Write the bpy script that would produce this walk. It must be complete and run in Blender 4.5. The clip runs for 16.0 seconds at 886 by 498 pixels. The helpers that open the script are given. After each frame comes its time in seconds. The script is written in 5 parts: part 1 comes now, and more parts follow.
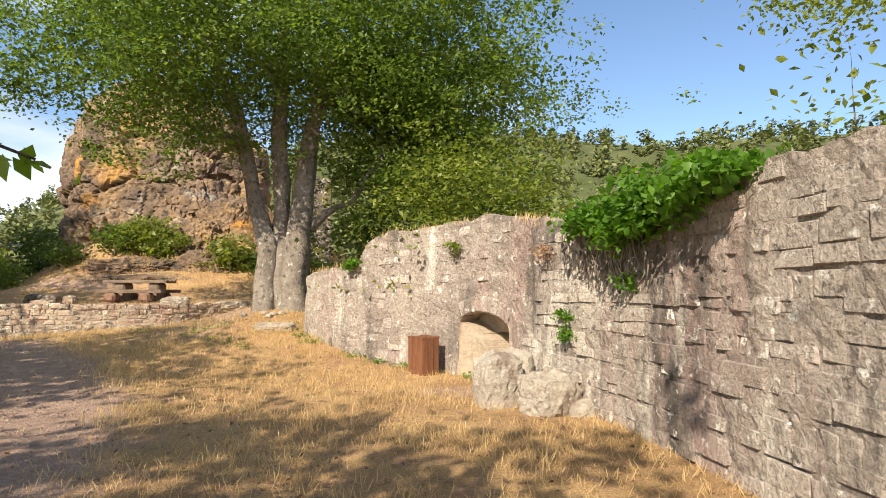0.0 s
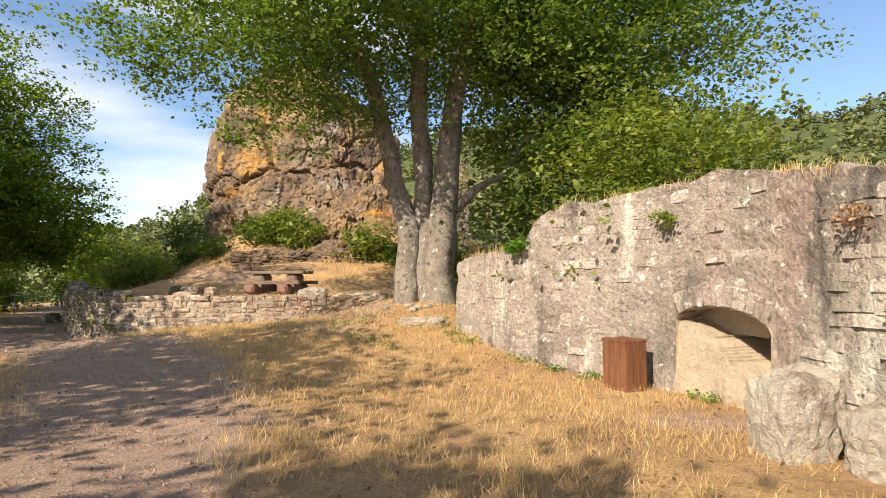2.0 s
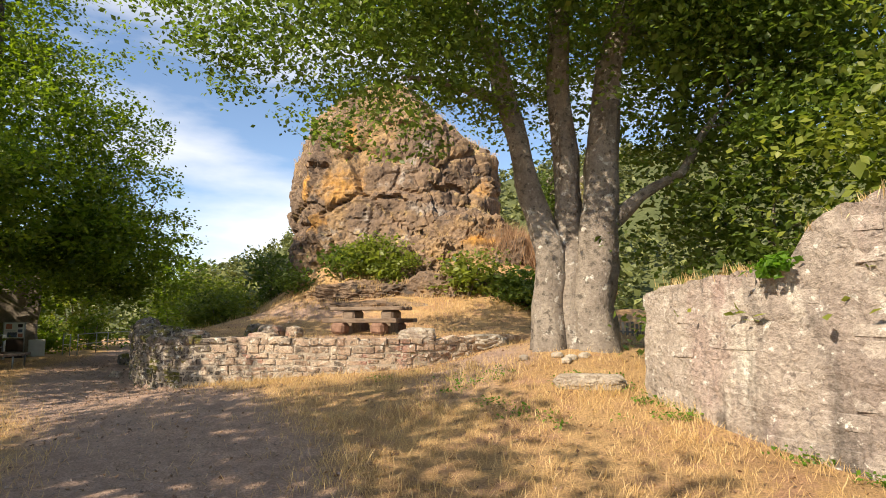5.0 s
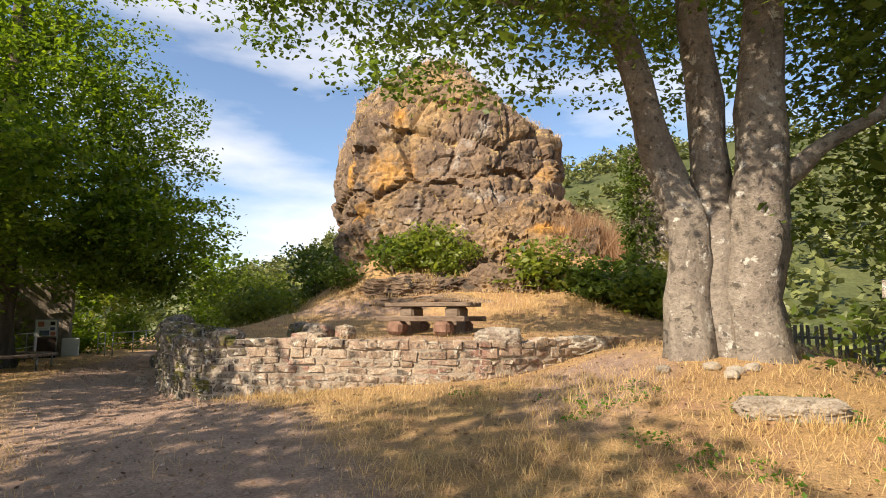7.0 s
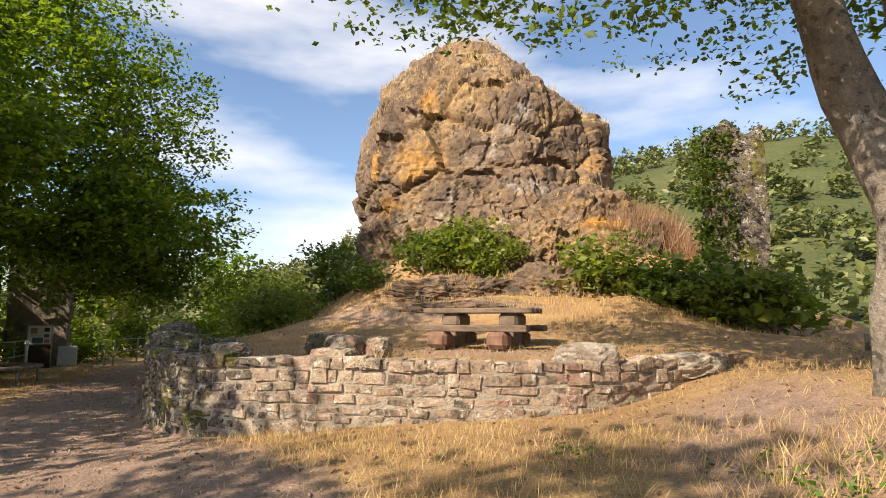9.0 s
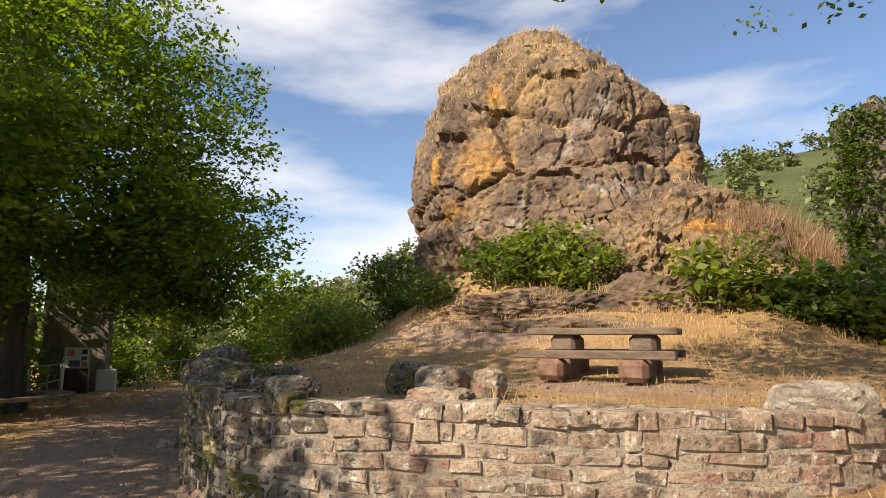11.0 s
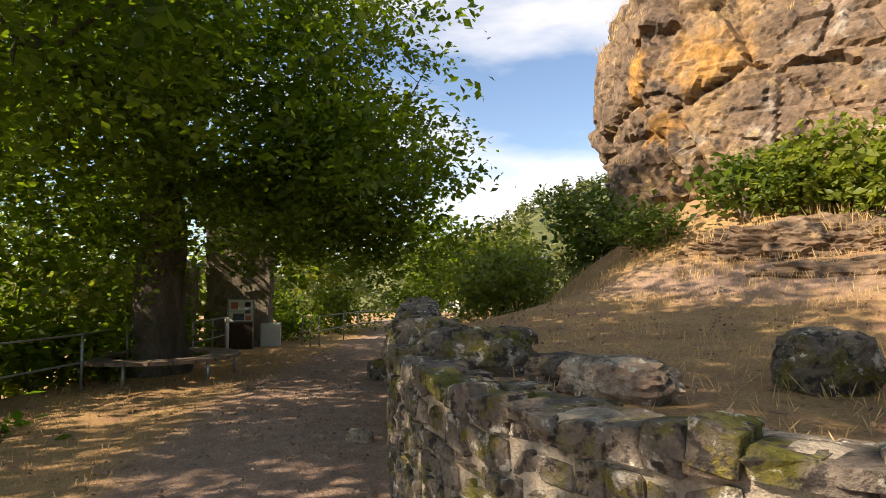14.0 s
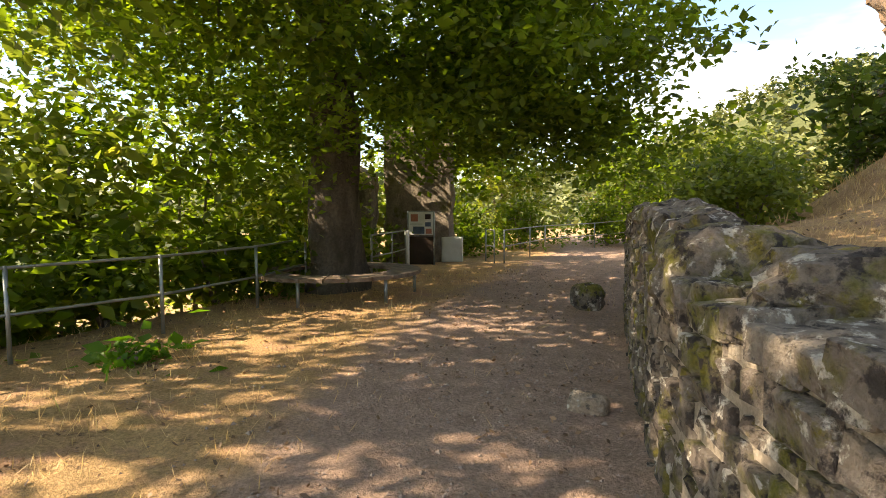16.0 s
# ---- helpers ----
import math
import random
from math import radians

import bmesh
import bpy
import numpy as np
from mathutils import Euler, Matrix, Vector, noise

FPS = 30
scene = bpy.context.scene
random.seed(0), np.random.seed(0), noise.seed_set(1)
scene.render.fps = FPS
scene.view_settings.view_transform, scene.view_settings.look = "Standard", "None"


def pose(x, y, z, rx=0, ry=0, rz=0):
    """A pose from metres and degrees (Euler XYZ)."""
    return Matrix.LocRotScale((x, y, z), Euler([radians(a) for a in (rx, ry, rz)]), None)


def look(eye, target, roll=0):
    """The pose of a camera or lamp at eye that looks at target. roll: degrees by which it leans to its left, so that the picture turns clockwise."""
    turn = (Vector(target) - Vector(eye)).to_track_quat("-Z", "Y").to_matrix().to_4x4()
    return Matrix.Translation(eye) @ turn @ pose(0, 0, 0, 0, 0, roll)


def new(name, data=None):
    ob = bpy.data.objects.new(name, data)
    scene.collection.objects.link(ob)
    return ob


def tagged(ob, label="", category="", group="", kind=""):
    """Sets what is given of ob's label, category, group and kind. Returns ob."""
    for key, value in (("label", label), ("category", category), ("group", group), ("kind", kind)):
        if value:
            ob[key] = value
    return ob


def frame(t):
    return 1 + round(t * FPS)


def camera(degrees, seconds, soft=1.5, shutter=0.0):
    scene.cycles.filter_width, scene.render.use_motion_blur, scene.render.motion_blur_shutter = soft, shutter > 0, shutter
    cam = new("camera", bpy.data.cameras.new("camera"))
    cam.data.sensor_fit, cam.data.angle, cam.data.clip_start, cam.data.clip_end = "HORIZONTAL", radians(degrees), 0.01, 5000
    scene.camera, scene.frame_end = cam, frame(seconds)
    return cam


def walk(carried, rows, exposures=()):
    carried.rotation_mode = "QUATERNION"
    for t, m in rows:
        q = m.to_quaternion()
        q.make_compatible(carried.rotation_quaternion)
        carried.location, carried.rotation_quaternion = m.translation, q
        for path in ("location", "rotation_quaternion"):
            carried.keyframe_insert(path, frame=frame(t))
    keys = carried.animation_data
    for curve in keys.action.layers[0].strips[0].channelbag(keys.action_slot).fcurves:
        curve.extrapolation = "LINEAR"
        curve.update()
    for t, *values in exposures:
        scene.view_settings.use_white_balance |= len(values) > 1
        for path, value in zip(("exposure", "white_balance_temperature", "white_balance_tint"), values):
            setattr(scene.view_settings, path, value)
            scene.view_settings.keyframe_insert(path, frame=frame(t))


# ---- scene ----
cam = camera(74.0, 16.0, soft=0.95)
METRES, EYE, TILT, LEAN, TURN = 21.0, 1.55, 4.0, 0.0, 0.0
ROWS = [
    (0.0, 0.0, 0.0, 0.0, -0.0, 0.0, 0.0),
    (0.5, -0.0103, 0.0272, -0.0039, 2.9, -0.46, 0.19),
    (1.0, -0.0267, 0.0578, -0.0063, 6.14, -0.88, 0.51),
    (1.5, -0.0384, 0.0836, -0.009, 8.94, -0.95, 0.8),
    (2.0, -0.0534, 0.1144, -0.0104, 11.82, -0.72, 1.14),
    (2.5, -0.0661, 0.14, -0.0121, 13.61, -0.29, 1.34),
    (3.0, -0.0823, 0.17, -0.013, 15.05, 0.5, 1.54),
    (3.5, -0.0976, 0.1925, -0.0135, 16.47, 1.4, 1.65),
    (4.0, -0.1148, 0.2186, -0.0149, 17.61, 2.27, 1.6),
    (6.5, -0.2139, 0.3455, -0.0246, 21.89, 3.22, 1.48),
    (7.0, -0.233, 0.3723, -0.0275, 23.12, 3.04, 1.57),
    (7.5, -0.2547, 0.3973, -0.0278, 24.05, 3.0, 1.65),
    (8.0, -0.2728, 0.4232, -0.0287, 24.44, 2.75, 1.68),
    (10.5, -0.3824, 0.5372, -0.0298, 26.1, 5.19, 1.6),
    (11.0, -0.407, 0.5546, -0.0306, 28.48, 5.24, 1.86),
    (11.5, -0.4353, 0.5725, -0.032, 31.14, 5.42, 2.03),
    (12.0, -0.4621, 0.5882, -0.0328, 34.12, 5.17, 2.31),
    (12.5, -0.4895, 0.6057, -0.0337, 36.21, 5.04, 2.43),
    (13.0, -0.5154, 0.6216, -0.0341, 38.3, 4.06, 2.62),
    (13.5, -0.5427, 0.6385, -0.0361, 39.62, 2.35, 2.66),
    (14.0, -0.5694, 0.6532, -0.0388, 41.32, 1.08, 2.9),
    (14.5, -0.593, 0.669, -0.0403, 44.3, -0.28, 3.05),
    (15.0, -0.6158, 0.6826, -0.0428, 48.41, -2.08, 3.27),
    (15.5, -0.6394, 0.6981, -0.0466, 52.98, -4.19, 3.5),
    (16.0, -0.6663, 0.7109, -0.0494, 58.25, -6.1, 3.83),
]
walk(cam, [(t, pose(0, 0, EYE, TILT, LEAN, TURN) @ pose(METRES * x, METRES * y, METRES * z, 90 + pitch, roll, yaw)) for t, x, y, z, yaw, pitch, roll in ROWS],
     exposures=[(0.0, 0.7, 6700, 10), (4.0, 0.7, 7000, 12), (8.0, 0.72, 7000, 13), (12.0, 0.48, 6900, 13), (13.5, 0.68, 7200, 14), (15.0, 1.35, 7800, 14), (16.0, 1.7, 7900, 13)])

# ---- world and sun ----
SUN_ELEV, SUN_AZ = 38.0, (-0.42, -0.91)  # height in degrees; ground direction towards the sun
world = bpy.data.worlds.new("world")
scene.world = world
world.use_nodes = True
wn, wl = world.node_tree.nodes, world.node_tree.links
wn.clear()
w_out, w_bg, w_sky = wn.new("ShaderNodeOutputWorld"), wn.new("ShaderNodeBackground"), wn.new("ShaderNodeTexSky")
w_sky.sky_type, w_sky.sun_disc = "NISHITA", False
w_sky.sun_elevation, w_sky.sun_rotation = radians(SUN_ELEV), math.atan2(SUN_AZ[0], SUN_AZ[1])
w_sky.air_density, w_sky.dust_density, w_sky.ozone_density = 1.0, 0.3, 3.5
w_bg.inputs[1].default_value = 0.125
w_tc, w_map, w_noise, w_ramp, w_mix = (wn.new("ShaderNode" + k) for k in ("TexCoord", "Mapping", "TexNoise", "ValToRGB", "MixRGB"))
w_map.inputs["Scale"].default_value = (1.0, 1.0, 3.6)
w_map.inputs["Location"].default_value = (0.35, 0.1, 0.2)
w_noise.inputs["Scale"].default_value, w_noise.inputs["Detail"].default_value, w_noise.inputs["Roughness"].default_value = 1.7, 9, 0.52
w_ramp.color_ramp.elements[0].position, w_ramp.color_ramp.elements[1].position = 0.49, 0.74
w_mix.inputs[2].default_value = (6.2, 6.35, 6.6, 1)
wl.new(w_tc.outputs["Generated"], w_map.inputs[0])
wl.new(w_map.outputs[0], w_noise.inputs[0])
wl.new(w_noise.outputs[0], w_ramp.inputs[0])
wl.new(w_ramp.outputs[0], w_mix.inputs[0])
wl.new(w_sky.outputs[0], w_mix.inputs[1])
wl.new(w_mix.outputs[0], w_bg.inputs[0])
wl.new(w_bg.outputs[0], w_out.inputs[0])
sun = new("sun", bpy.data.lights.new("sun", "SUN"))
sun.data.energy, sun.data.angle, sun.data.color = 5.0, radians(0.55), (1.0, 0.90, 0.74)
_a = Vector((SUN_AZ[0], SUN_AZ[1], 0)).normalized() * math.cos(radians(SUN_ELEV))
sun.matrix_world = look((0, 0, 30), Vector((0, 0, 30)) - Vector((_a.x, _a.y, math.sin(radians(SUN_ELEV)))))


# ---- materials ----
def material(name, base, dark, scale=3.0, rough=0.9, bump=0.3, bump_scale=30.0, layers=(), vary=0.0, grain=0.35, metal=0.0, mask=None, stretch=(1, 1, 1)):
    """A surface: two colours mixed by coarse noise, fine grain, layers of (colour, scale, start, end), a bump, and a shift by piece."""
    m = bpy.data.materials.new(name)
    m.use_nodes = True
    n, l = m.node_tree.nodes, m.node_tree.links
    b = n["Principled BSDF"]
    b.inputs["Roughness"].default_value, b.inputs["Metallic"].default_value = rough, metal
    b.inputs["Specular IOR Level"].default_value = 0.25
    geo, mapping = n.new("ShaderNodeNewGeometry"), n.new("ShaderNodeMapping")
    mapping.inputs["Scale"].default_value = stretch
    l.new(geo.outputs["Position"], mapping.inputs[0])

    def tex(s, detail=6, r=0.6, plain=False):
        t = n.new("ShaderNodeTexNoise")
        t.inputs["Scale"].default_value, t.inputs["Detail"].default_value, t.inputs["Roughness"].default_value = s, detail, r
        l.new(geo.outputs["Position"] if plain else mapping.outputs[0], t.inputs[0])
        return t.outputs[0]

    def ramp(v, lo, hi):
        r = n.new("ShaderNodeMapRange")
        r.inputs["From Min"].default_value, r.inputs["From Max"].default_value = lo, hi
        l.new(v, r.inputs[0])
        return r.outputs[0]

    def mix(f, a, c):
        x = n.new("ShaderNodeMixRGB")
        l.new(f, x.inputs[0])
        for i, v in ((1, a), (2, c)):
            if isinstance(v, tuple):
                x.inputs[i].default_value = (*v, 1)
            else:
                l.new(v, x.inputs[i])
        return x.outputs[0]

    col = mix(ramp(tex(scale), 0.35, 0.65), base, dark)
    fine = ramp(tex(bump_scale, 5, 0.7, stretch[2] < 0.6 and stretch[0] == 1), 0.25, 0.75)
    for i, (c, s, lo, hi) in enumerate(layers):
        col = mix(ramp(tex(s, 7, 0.65, s >= 4.5), lo, hi), col, c)
    if mask:
        at = n.new("ShaderNodeAttribute")
        at.attribute_name = "mask"
        edge = n.new("ShaderNodeMath")
        edge.operation = "ADD"
        l.new(at.outputs["Fac"], edge.inputs[0])
        l.new(ramp(tex(2.2), 1.15, -0.15), edge.inputs[1])
        edge.inputs[1].default_value = 0
        col = mix(ramp(edge.outputs[0], 0.75, 1.15), col, mix(ramp(tex(5.0), 0.35, 0.65), mask[0], mask[1]))
    hsv = n.new("ShaderNodeHueSaturation")
    val = n.new("ShaderNodeMath")
    val.operation = "MULTIPLY_ADD"
    l.new(fine, val.inputs[0])
    val.inputs[1].default_value, val.inputs[2].default_value = grain, 1 - grain / 2
    if vary:
        info, sh = n.new("ShaderNodeObjectInfo"), n.new("ShaderNodeMath")
        sh.operation = "MULTIPLY_ADD"
        l.new(info.outputs["Random"], sh.inputs[0])
        sh.inputs[1].default_value = vary
        l.new(val.outputs[0], sh.inputs[2])
        val2 = n.new("ShaderNodeMath")
        val2.operation = "SUBTRACT"
        l.new(sh.outputs[0], val2.inputs[0])
        val2.inputs[1].default_value = vary / 2
        val = val2
    l.new(val.outputs[0], hsv.inputs["Value"])
    l.new(col, hsv.inputs["Color"])
    l.new(hsv.outputs[0], b.inputs["Base Color"])
    bp = n.new("ShaderNodeBump")
    bp.inputs["Strength"].default_value, bp.inputs["Distance"].default_value = bump, 0.03
    l.new(fine, bp.inputs["Height"])
    l.new(bp.outputs[0], b.inputs["Normal"])
    return m


def leaf_material(name, a, c, yellow=(0.3, 0.3, 0.03), amount=0.55):
    m = bpy.data.materials.new(name)
    m.use_nodes = True
    n, l = m.node_tree.nodes, m.node_tree.links
    b, out = n["Principled BSDF"], n["Material Output"]
    b.inputs["Roughness"].default_value, b.inputs["Specular IOR Level"].default_value = 0.45, 0.35
    at = n.new("ShaderNodeAttribute")
    at.attribute_name = "mask"
    r = n.new("ShaderNodeValToRGB")
    r.color_ramp.elements[0].color, r.color_ramp.elements[1].color = (*c, 1), (*a, 1)
    e = r.color_ramp.elements.new(0.93)
    e.color = (*a, 1)
    r.color_ramp.elements[2].color = (*yellow, 1)
    l.new(at.outputs["Fac"], r.inputs[0])
    tr, mx = n.new("ShaderNodeBsdfTranslucent"), n.new("ShaderNodeMixShader")
    hs = n.new("ShaderNodeHueSaturation")
    hs.inputs["Value"].default_value, hs.inputs["Saturation"].default_value = 2.3, 1.1
    l.new(r.outputs[0], hs.inputs["Color"])
    l.new(hs.outputs[0], tr.inputs[0])
    mx.inputs[0].default_value = 1 - amount
    l.new(r.outputs[0], b.inputs["Base Color"])
    l.new(b.outputs[0], mx.inputs[1])
    l.new(tr.outputs[0], mx.inputs[2])
    l.new(mx.outputs[0], out.inputs[0])
    return m


M_GROUND = material("dry_grass_ground", (0.60, 0.385, 0.18), (0.42, 0.255, 0.125), 0.8, 1.0, 1.0, 34, [((0.27, 0.21, 0.075), 0.45, 0.58, 0.74), ((0.46, 0.27, 0.16), 1.7, 0.52, 0.66), ((0.20, 0.125, 0.07), 5.0, 0.58, 0.70)], grain=1.0, mask=((0.52, 0.355, 0.265), (0.38, 0.255, 0.19)))
M_CASTLE = material("castle_rubble_mortar", (0.44, 0.375, 0.31), (0.29, 0.235, 0.20), 1.1, 0.95, 1.0, 18, [((0.37, 0.265, 0.23), 0.6, 0.53, 0.66), ((0.66, 0.60, 0.51), 1.7, 0.56, 0.68), ((0.13, 0.11, 0.095), 1.25, 0.51, 0.64), ((0.68, 0.64, 0.57), 7.0, 0.60, 0.68), ((0.20, 0.165, 0.145), 10.0, 0.58, 0.68)], grain=0.9, stretch=(1, 1, 0.24))
M_CASTLE_STONE = material("castle_stone", (0.52, 0.45, 0.38), (0.37, 0.31, 0.265), 1.4, 0.95, 0.9, 22, [((0.38, 0.265, 0.23), 0.6, 0.53, 0.66), ((0.67, 0.61, 0.52), 1.7, 0.55, 0.67), ((0.13, 0.11, 0.095), 1.25, 0.52, 0.64), ((0.72, 0.68, 0.61), 6.5, 0.58, 0.65), ((0.17, 0.14, 0.12), 10.0, 0.57, 0.65)], vary=0.22, grain=0.8, stretch=(1, 1, 0.26))
M_LOW_STONE = material("sandstone_block", (0.52, 0.41, 0.30), (0.38, 0.26, 0.19), 2.0, 0.95, 0.9, 26, [((0.66, 0.57, 0.45), 2.6, 0.50, 0.62), ((0.40, 0.235, 0.18), 1.3, 0.55, 0.63), ((0.13, 0.11, 0.09), 3.6, 0.53, 0.64), ((0.70, 0.66, 0.57), 8.5, 0.58, 0.64), ((0.14, 0.12, 0.10), 13.0, 0.56, 0.63)], vary=0.32, grain=0.9)
M_MORTAR = material("weathered_mortar", (0.56, 0.48, 0.38), (0.40, 0.33, 0.26), 4.0, 1.0, 1.0, 30, [((0.16, 0.15, 0.05), 2.0, 0.58, 0.70), ((0.18, 0.15, 0.12), 6.0, 0.56, 0.66)], grain=0.7)
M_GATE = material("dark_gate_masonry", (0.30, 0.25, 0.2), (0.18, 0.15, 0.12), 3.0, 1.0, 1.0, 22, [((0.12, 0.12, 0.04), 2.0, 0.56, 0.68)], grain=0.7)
# moss and lichen, with the base darkened further for tree shade on the wall
M_MOSSY_SHADED = material("mossy_shaded_stone", (0.27, 0.225, 0.18), (0.13, 0.105, 0.09), 2.4, 0.95, 1.0, 26, [((0.15, 0.14, 0.03), 1.9, 0.51, 0.61), ((0.19, 0.16, 0.04), 4.6, 0.56, 0.64), ((0.54, 0.50, 0.43), 7.5, 0.57, 0.62), ((0.06, 0.05, 0.045), 10.0, 0.53, 0.60)], vary=0.35, grain=1.0)
M_ROCK = material("lichen_cliff_rock", (0.24, 0.165, 0.11), (0.125, 0.088, 0.064), 0.9, 0.95, 1.0, 6.5, [((0.36, 0.235, 0.115), 0.34, 0.52, 0.66), ((0.34, 0.295, 0.25), 0.75, 0.58, 0.68), ((0.44, 0.31, 0.14), 1.5, 0.60, 0.68), ((0.06, 0.048, 0.04), 1.7, 0.56, 0.65), ((0.08, 0.062, 0.053), 5.0, 0.58, 0.66)], grain=1.0, mask=((0.60, 0.30, 0.045), (0.46, 0.24, 0.07)))
M_BARK = material("grey_beech_bark", (0.32, 0.275, 0.225), (0.21, 0.175, 0.145), 2.5, 0.9, 0.8, 18, [((0.15, 0.125, 0.10), 1.8, 0.56, 0.68), ((0.56, 0.53, 0.47), 5.0, 0.58, 0.64), ((0.10, 0.085, 0.07), 9.0, 0.56, 0.62)], grain=0.9, stretch=(1, 1, 0.55))
M_BARK_DARK = material("dark_lime_bark", (0.17, 0.14, 0.11), (0.08, 0.065, 0.05), 4, 0.95, 1.0, 20, grain=0.7, stretch=(1, 1, 0.3))
M_TWIG = material("grey_twig", (0.26, 0.22, 0.18), (0.15, 0.12, 0.10), 6, 0.9, 0.4, 30)
M_BEAM = material("weathered_oak_beam", (0.33, 0.25, 0.19), (0.20, 0.14, 0.10), 3, 0.85, 0.7, 24, [((0.10, 0.08, 0.07), 4.0, 0.57, 0.7)], vary=0.25, grain=0.6, stretch=(1, 3, 4))
M_REDWOOD = material("red_brown_stained_board", (0.25, 0.105, 0.05), (0.15, 0.06, 0.03), 3, 0.7, 0.6, 26, vary=0.35, grain=0.6, stretch=(5, 5, 0.7))
M_LOG_END = material("sawn_red_log_end", (0.30, 0.18, 0.13), (0.18, 0.10, 0.07), 6, 0.85, 0.5, 30)
M_STEEL = material("galvanised_steel", (0.36, 0.38, 0.37), (0.24, 0.26, 0.25), 5, 0.45, 0.1, 60, metal=0.7, grain=0.2)
M_WHITE = material("white_painted_metal", (0.72, 0.72, 0.69), (0.60, 0.60, 0.56), 4, 0.5, 0.1, 60, grain=0.15)
M_PALE_GREY = material("pale_grey_cabinet_paint", (0.58, 0.60, 0.56), (0.48, 0.50, 0.46), 3, 0.5, 0.1, 60, grain=0.15)
M_BROWN = material("dark_brown_panel", (0.05, 0.03, 0.02), (0.03, 0.02, 0.015), 3, 0.6, 0.1, 60)
M_BLUE = material("blue_grey_print", (0.10, 0.14, 0.22), (0.07, 0.09, 0.13), 9, 0.5, 0.0, 60)
M_RED = material("faded_red_print", (0.50, 0.20, 0.14), (0.42, 0.15, 0.10), 9, 0.5, 0.0, 60)
M_FENCE = material("grey_wooden_pale", (0.23, 0.22, 0.20), (0.15, 0.14, 0.13), 4, 0.9, 0.5, 30, vary=0.3, stretch=(4, 4, 0.6))
M_HILL = material("forest_floor_hill", (0.10, 0.11, 0.04), (0.06, 0.075, 0.026), 0.05, 1.0, 0.4, 1.0, [((0.22, 0.19, 0.08), 0.02, 0.58, 0.70)], grain=0.9)
M_RENDER = material("white_house_render", (0.75, 0.73, 0.68), (0.66, 0.64, 0.6), 0.5, 0.9, 0.2, 10)
M_SLATE = material("dark_slate_roof", (0.07, 0.07, 0.08), (0.05, 0.05, 0.055), 1.0, 0.7, 0.4, 8)
M_PANE = material("dark_window_pane", (0.03, 0.035, 0.04), (0.02, 0.02, 0.025), 1.0, 0.1, 0.0, 8)
M_STRAW = leaf_material("dry_straw_blades", (0.68, 0.50, 0.25), (0.42, 0.285, 0.125), (0.36, 0.34, 0.10), 0.75)
M_RUSSET = leaf_material("russet_dry_heath", (0.43, 0.28, 0.17), (0.25, 0.15, 0.085), (0.5, 0.38, 0.2), 0.75)
M_BEECH = leaf_material("beech_leaves", (0.165, 0.23, 0.04), (0.045, 0.08, 0.016), (0.25, 0.26, 0.045), 0.6)
M_LIME = leaf_material("lime_leaves", (0.165, 0.22, 0.028), (0.035, 0.066, 0.010), (0.32, 0.33, 0.03), 0.45)
M_BUSH = leaf_material("bright_bush_leaves", (0.24, 0.27, 0.048), (0.065, 0.10, 0.018), (0.36, 0.32, 0.06), 0.6)
M_DARKBUSH = leaf_material("dark_bush_leaves", (0.13, 0.18, 0.032), (0.035, 0.062, 0.012), (0.24, 0.23, 0.04), 0.62)
M_VINE = leaf_material("vine_leaves", (0.13, 0.25, 0.03), (0.055, 0.12, 0.015), (0.28, 0.32, 0.05))
M_FAR = leaf_material("far_wood_leaves", (0.20, 0.215, 0.065), (0.075, 0.09, 0.03), (0.24, 0.21, 0.08), 0.9)


